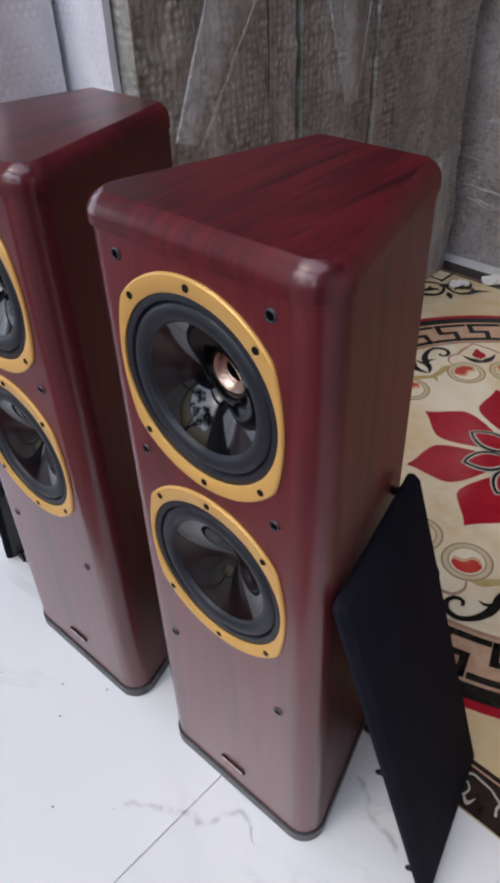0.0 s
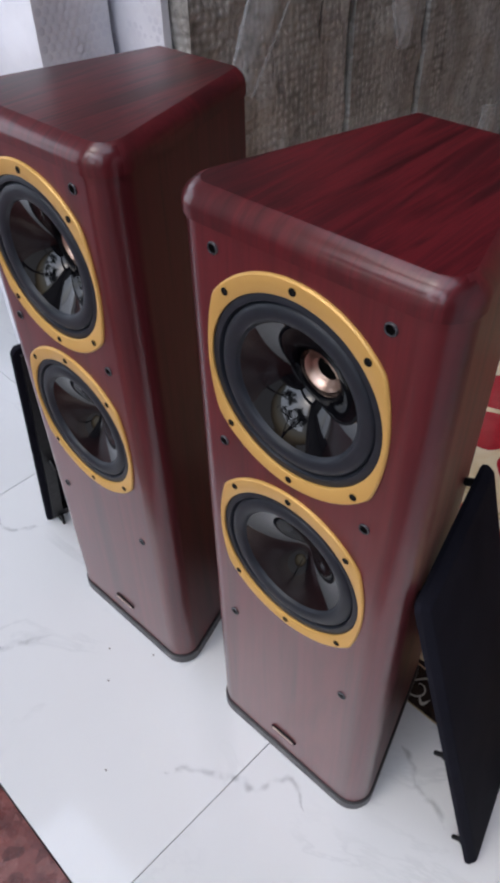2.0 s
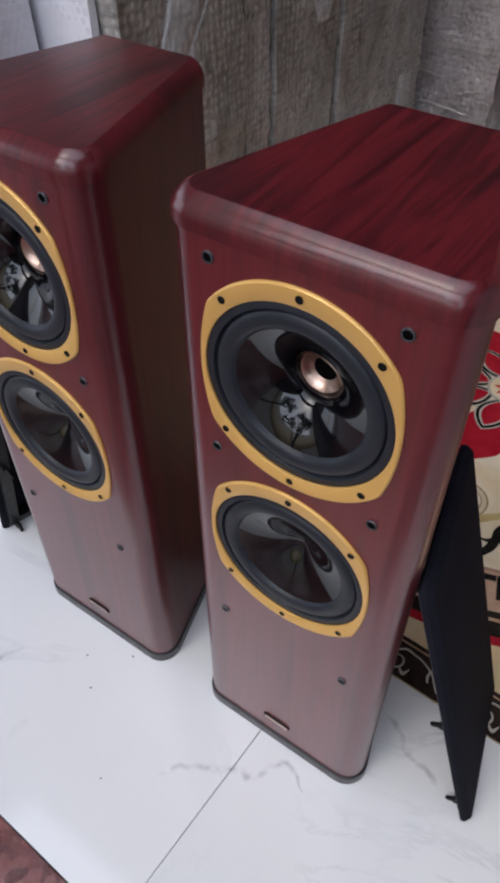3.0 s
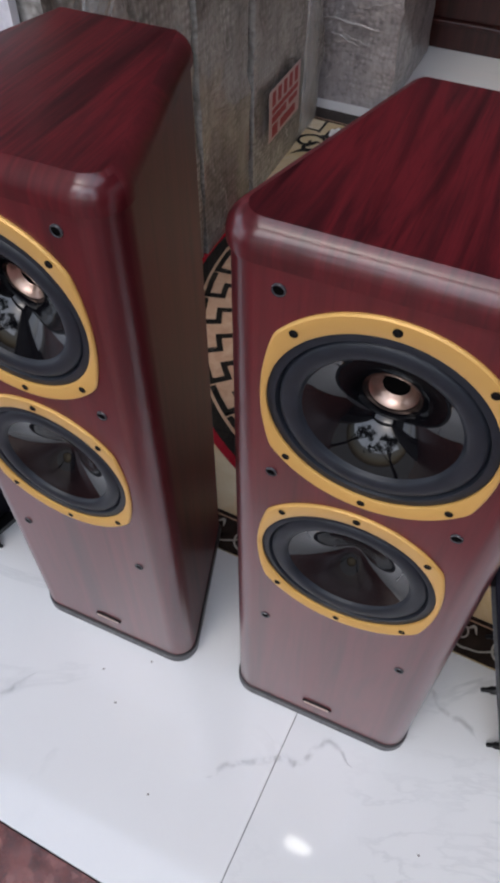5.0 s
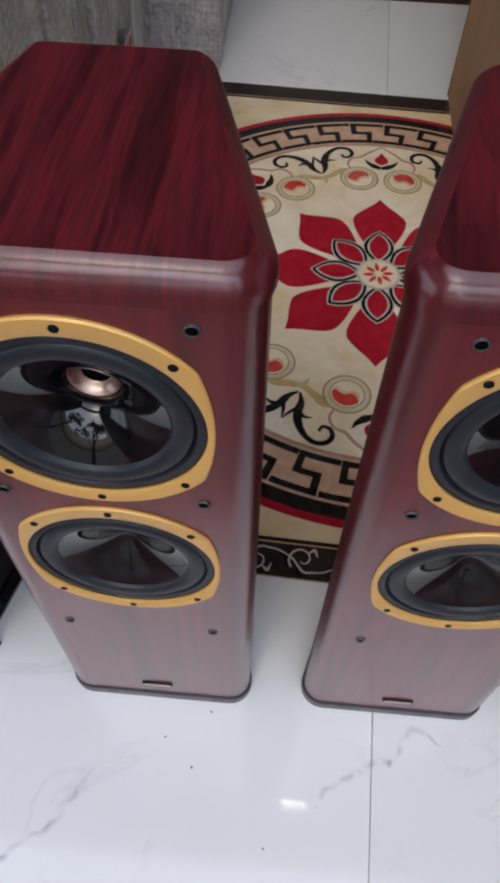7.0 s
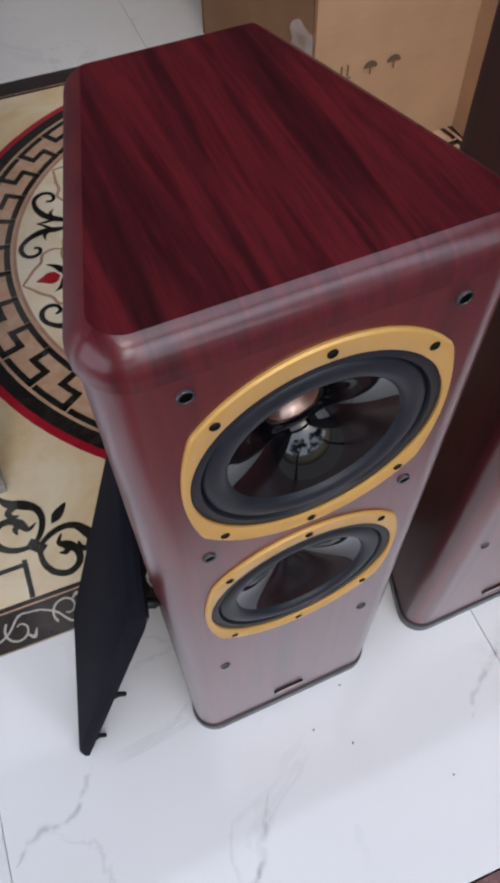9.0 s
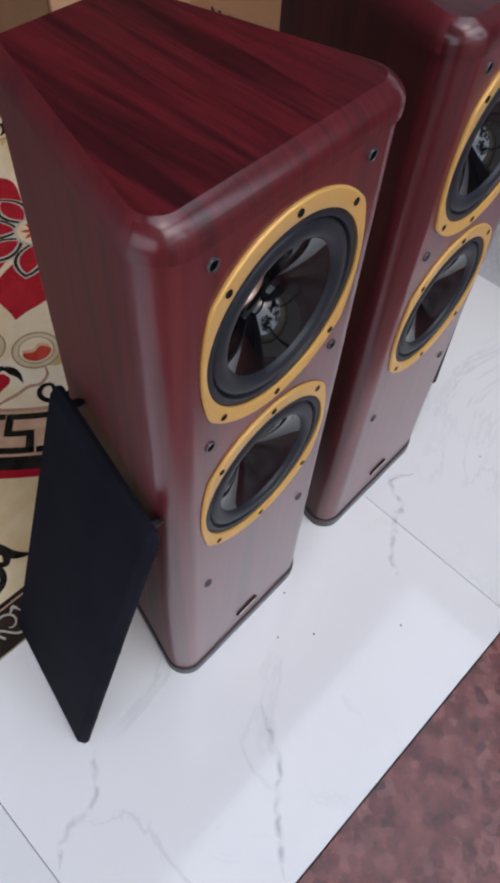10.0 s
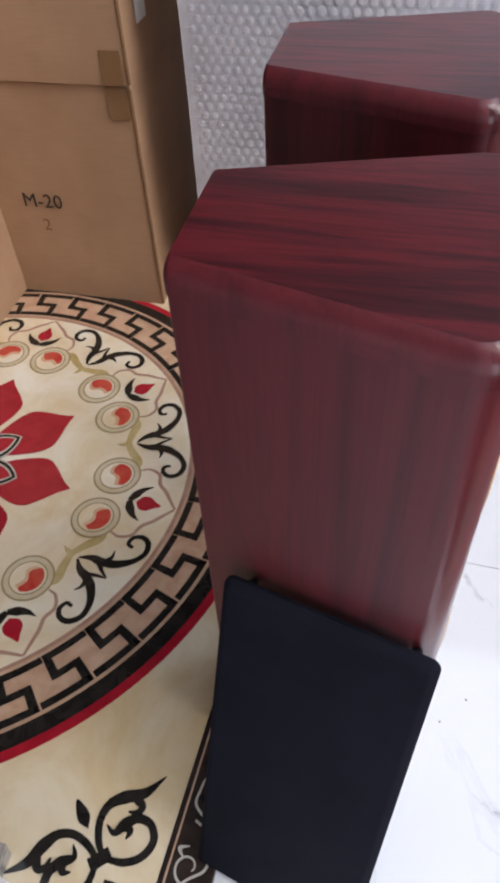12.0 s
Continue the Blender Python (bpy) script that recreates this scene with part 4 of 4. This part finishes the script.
# motifs that turn round the centre
for n in range(8):
    A = n * 45.0

    def at(r, s, A=A):
        """r metres from the centre, s metres to the side, on the spoke A."""
        c, q = math.cos(radians(A)), math.sin(radians(A))
        return (CX + r * c - s * q, CY + r * q + s * c)

    half_w = [(0.10, 0.030), (0.145, 0.052), (0.185, 0.066), (0.215, 0.066), (0.242, 0.046), (0.270, 0.018), (0.294, 0.0)]
    side = smoothed(half_w, 4)
    flat("petal", [at(p.x, p.y) for p in side] + [at(p.x, -p.y) for p in reversed(side[:-1])], 3, RED)
    B = A + 22.5

    def mid(r, s, B=B):
        c, q = math.cos(radians(B)), math.sin(radians(B))
        return (CX + r * c - s * q, CY + r * q + s * c)

    def lens(r0, r1, w, grow):
        k = 12
        up = [(r0 - grow + (r1 - r0 + 2 * grow) * j / k, (w + grow) * math.sin(math.pi * j / k) ** 0.8) for j in range(k + 1)]
        return [(x, y) for x, y in up] + [(x, -y) for x, y in reversed(up[1:-1])]

    for lev, grow, m in ((4, 0.0150, SILVER), (5, 0.0110, INK), (6, 0.0030, SILVER), (7, -0.002, RED)):
        off = 0.00012 * (n % 2)
        ob = flat("inner_petal", [at(x, y) for x, y in lens(0.052, 0.150, 0.026, grow)], lev, m)
        ob.location.z = off
    # bead pairs
    for s in (-1, 1):
        x, y = polar(0.384, A + s * 8.8)
        disc("bead_halo", x, y, 0.0525, 3, BUFF)
        annulus("bead_line", x, y, 0.0485, 0.0525, 4, OLIVE)
        annulus("bead_line", x, y, 0.0352, 0.0388, 4, OLIVE)
        disc("bead_white", x, y, 0.036, 4.5, PALE)
        c, q = math.cos(radians(A + 24 * s)), math.sin(radians(A + 24 * s))
        # half a disc with a ragged inner edge: ember first, deep red over its outer part
        for name, reach, rim, lev, m in (("bead_glow", -0.008, 0.0325, 5.4, GLOW), ("bead_red", 0.001, 0.0318, 6, EMBER)):
            ragged = [(reach, -0.027), (reach + 0.004, -0.012), (reach + 0.002, -0.002), (reach - 0.007, 0.008), (reach - 0.006, 0.018), (reach + 0.002, 0.027)]
            edge = [(rim * math.cos(g), rim * math.sin(g)) for g in [radians(74 - 148 * k / 10) for k in range(11)]]
            sm = smoothed(ragged + edge + [ragged[0]], 3)[:-1]
            flat(name, [(x + p.x * c - p.y * q, y + p.x * q + p.y * c) for p in sm], lev, m)
    # trefoil under a rose leaf outline
    motif("leaf_outline", [([(0.425, -0.085), (0.445, -0.092), (0.470, -0.082), (0.480, -0.058), (0.500, -0.040), (0.515, -0.022), (0.534, 0.0)], (0.004, 0.007, 0.008, 0.008, 0.005)),
                           ([(0.425, 0.085), (0.445, 0.092), (0.470, 0.082), (0.480, 0.058), (0.500, 0.040), (0.515, 0.022), (0.534, 0.0)], (0.004, 0.007, 0.008, 0.008, 0.005))], 2, ROSE, at)
    sm = smoothed([(0.447, 0.0), (0.458, 0.016), (0.474, 0.018), (0.490, 0.008), (0.503, 0.0), (0.490, -0.008), (0.474, -0.018), (0.458, -0.016), (0.447, 0.0)], 4)[:-1]
    flat("trefoil", [at(p.x, p.y) for p in sm], 3, RED)
    motif("trefoil_leaf", [([(0.432, 0.0), (0.440, 0.018), (0.452, 0.034), (0.470, 0.046)], (0.012, 0.020, 0.012, 0.001)),
                           ([(0.432, 0.0), (0.440, -0.018), (0.452, -0.034), (0.470, -0.046)], (0.012, 0.020, 0.012, 0.001))], 3, INK, at)
    # ochre garland and forked scroll between the pairs
    motif("garland", [([(0.395, -0.100), (0.418, -0.062), (0.408, -0.030), (0.400, 0.0), (0.408, 0.030), (0.418, 0.062), (0.395, 0.100)], (0.008, 0.022, 0.018, 0.014, 0.018, 0.022, 0.008)),
                      ([(0.400, 0.0), (0.386, 0.0), (0.372, 0.004)], (0.014, 0.010, 0.001))], 2.5, OCHRE, mid)
    for s in (-1, 1):
        motif("forked_scroll", [([(0.418, s * 0.002), (0.440, s * 0.016), (0.466, s * 0.022), (0.490, s * 0.034), (0.512, s * 0.058), (0.520, s * 0.086), (0.508, s * 0.108), (0.488, s * 0.112), (0.474, s * 0.100), (0.476, s * 0.084), (0.490, s * 0.082)], (0.004, 0.018, 0.019, 0.012, 0.012, 0.011, 0.009, 0.007)),
                                ([(0.466, s * 0.022), (0.472, s * 0.040), (0.466, s * 0.056)], (0.012, 0.008, 0.001)),
                                ([(0.455, s * 0.018), (0.480, s * 0.006), (0.498, s * 0.001)], (0.010, 0.007, 0.002))], 3 + 0.1 * (s > 0), INK, mid)
annulus("heart_ring", CX, CY, 0.047, 0.054, 8.5, SILVER)
disc("heart", CX, CY, 0.0475, 8.5, PALE)
for n in range(8):
    A = n * 45 + 10
    sm = smoothed([polar(0.008, A), polar(0.022, A + 16), polar(0.038, A), polar(0.022, A - 16), polar(0.008, A)], 3)[:-1]
    flat("heart_petal", [(p.x, p.y) for p in sm], 9.5, EMBER)

# corner pieces
for sx, sy in ((-1, -1), (1, -1), (1, 1), (-1, 1)):
    ox, oy = (IN[0] if sx < 0 else IN[1]), (IN[2] if sy < 0 else IN[3])

    def corner(x, y, ox=ox, oy=oy, sx=sx, sy=sy):
        return (ox - sx * x, oy - sy * y)

    flat("corner_square", [corner(0.004, 0.004), corner(0.062, 0.004), corner(0.062, 0.062), corner(0.004, 0.062)], 1, PALE)
    for x0, x1, y0, y1 in ((0.060, 0.069, 0.0, 0.074), (0.0, 0.060, 0.060, 0.069)):
        flat("corner_bar", [corner(x0, y0), corner(x1, y0), corner(x1, y1), corner(x0, y1)], 2, INK)
    flat("corner_knot", [corner(0.072, 0.096), corner(0.096, 0.072), corner(0.110, 0.086), corner(0.086, 0.110)], 3, INK)
    sm = smoothed([(0.125, 0.125), (0.146, 0.132), (0.160, 0.160), (0.132, 0.146), (0.125, 0.125)], 4)[:-1]
    flat("corner_drop", [corner(p.x, p.y) for p in sm], 2, INK)
    for flip in (0, 1):
        def arm(x, y, flip=flip, corner=corner):
            return corner(y, x) if flip else corner(x, y)
        motif("corner_scroll", [
            ([(0.094, 0.088), (0.116, 0.104), (0.142, 0.112), (0.166, 0.106), (0.182, 0.086), (0.196, 0.058), (0.228, 0.034)], (0.008, 0.011, 0.012, 0.014, 0.020, 0.016, 0.001)),
            ([(0.186, 0.070), (0.176, 0.056), (0.166, 0.060), (0.163, 0.074)], (0.016, 0.012, 0.010, 0.003)),
            ([(0.094, 0.086), (0.096, 0.056), (0.110, 0.032), (0.134, 0.022), (0.155, 0.034), (0.158, 0.056), (0.146, 0.072), (0.130, 0.084), (0.138, 0.100)], (0.008, 0.011, 0.012, 0.012, 0.012, 0.014, 0.018, 0.010, 0.002)),
            ([(0.146, 0.076), (0.138, 0.062), (0.126, 0.064)], (0.014, 0.012, 0.002)),
        ], 2 + 0.15 * flip, INK, arm)

# ---- grey veins and crumbs on the white tiles ----
VEIN = mat("grey_marble_vein", (0.46, 0.48, 0.49), 0.12)
k = Nodes(VEIN)
k.l.new(k.span(k.noise(k.coords(), 38, 4, 0.6), 0.38, 0.70, 0.0, 0.12), k.b.inputs["Alpha"])
for run in (
    [(-0.124, -0.155), (-0.099, -0.125), (-0.069, -0.107), (-0.043, -0.089), (-0.020, -0.075), (0.003, -0.077), (0.033, -0.027), (0.082, -0.046)],
    [(0.133, 0.139), (0.165, 0.120), (0.185, 0.098), (0.234, 0.089), (0.256, 0.066)],
    [(-0.682, 0.026), (-0.719, -0.027), (-0.749, -0.038), (-0.786, -0.038), (-0.823, -0.065)],
    [(-0.454, -0.126), (-0.485, -0.175), (-0.504, -0.207), (-0.551, -0.243), (-0.614, -0.310)],
):
    pts = smoothed(run, 9)
    pts = [p + Vector((noise.noise(Vector((p.x * 60, p.y * 60, 3))), noise.noise(Vector((p.x * 60, p.y * 60, 8))))) * 0.006 for p in pts]
    for width, level in ((0.017, 0.2), (0.010, 0.4), (0.005, 0.6)):
        bm = bmesh.new()
        ribbon_bm(bm, pts, [0.0005] + [width * (0.75 + 0.6 * noise.noise(Vector((i * 1.7, run[0][0] * 9, 0)))) for i in range(9)] + [0.0005], level)
        ob = part("vein", bm, VEIN, floor, "faint grey marble vein")
        ob.matrix_parent_inverse = FLOOR.inverted()
rnd = random.Random(4)
for x, y in ((-0.354, -0.069), (-0.307, -0.110), (-0.286, -0.025), (-0.300, 0.0), (-0.19, -0.21), (0.21, -0.12)):
    bm = bmesh.new()
    bmesh.ops.create_icosphere(bm, subdivisions=1, radius=1)
    for v in bm.verts:
        v.co = Vector((v.co.x * 0.0022, v.co.y * 0.0016, max(v.co.z, -0.3) * 0.0010)) * (0.8 + 0.5 * rnd.random())
    ob = part("crumb", bm, GRIT)
    ob.matrix_basis = pose(x, y, 0.0004, 0, 0, rnd.uniform(0, 180))
    tagged(ob, "tiny dark crumb of dirt on the white tiles", "crumb", "crumbs on the floor")

# ---- floor tiles, one by one ----
xs = sorted({round(JX + TILE_W * i, 4) for i in range(-4, 5)} | {RUG[0], RUG[1]})
xs = [ROOM[0] - 0.25] + [x for x in xs if ROOM[0] < x < ROOM[1]] + [ROOM[1] + 0.25]
ys = [FRONT_Y, RUG[2], 0.0, RUG[3], 1.615, 2.415, 3.45]
shared = {}
for y0, y1 in zip(ys, ys[1:]):
    for x0, x1 in zip(xs, xs[1:]):
        if x0 in (RUG[0], RUG[1]) and not (RUG[2] <= y0 < RUG[3]):
            continue
        if not (RUG[2] <= y0 < RUG[3]):
            while x1 in (RUG[0], RUG[1]):
                x1 = xs[xs.index(x1) + 1]
        if x0 >= RUG[0] and x1 <= RUG[1] and RUG[2] <= y0 < RUG[3]:
            continue
        key = (round(x1 - x0, 3), round(y1 - y0, 3))
        if key not in shared:
            a, b = (x1 - x0) / 2 - 0.0006, (y1 - y0) / 2 - 0.0006
            shared[key] = mesh(box_bm(-a, a, -b, b, -0.008, 0.0, 0.0007, 1), "tile", TILE)
        ob = new("tile", shared[key])
        ob.parent = floor
        ob.location = ((x0 + x1) / 2, (y0 + y1) / 2, 0)
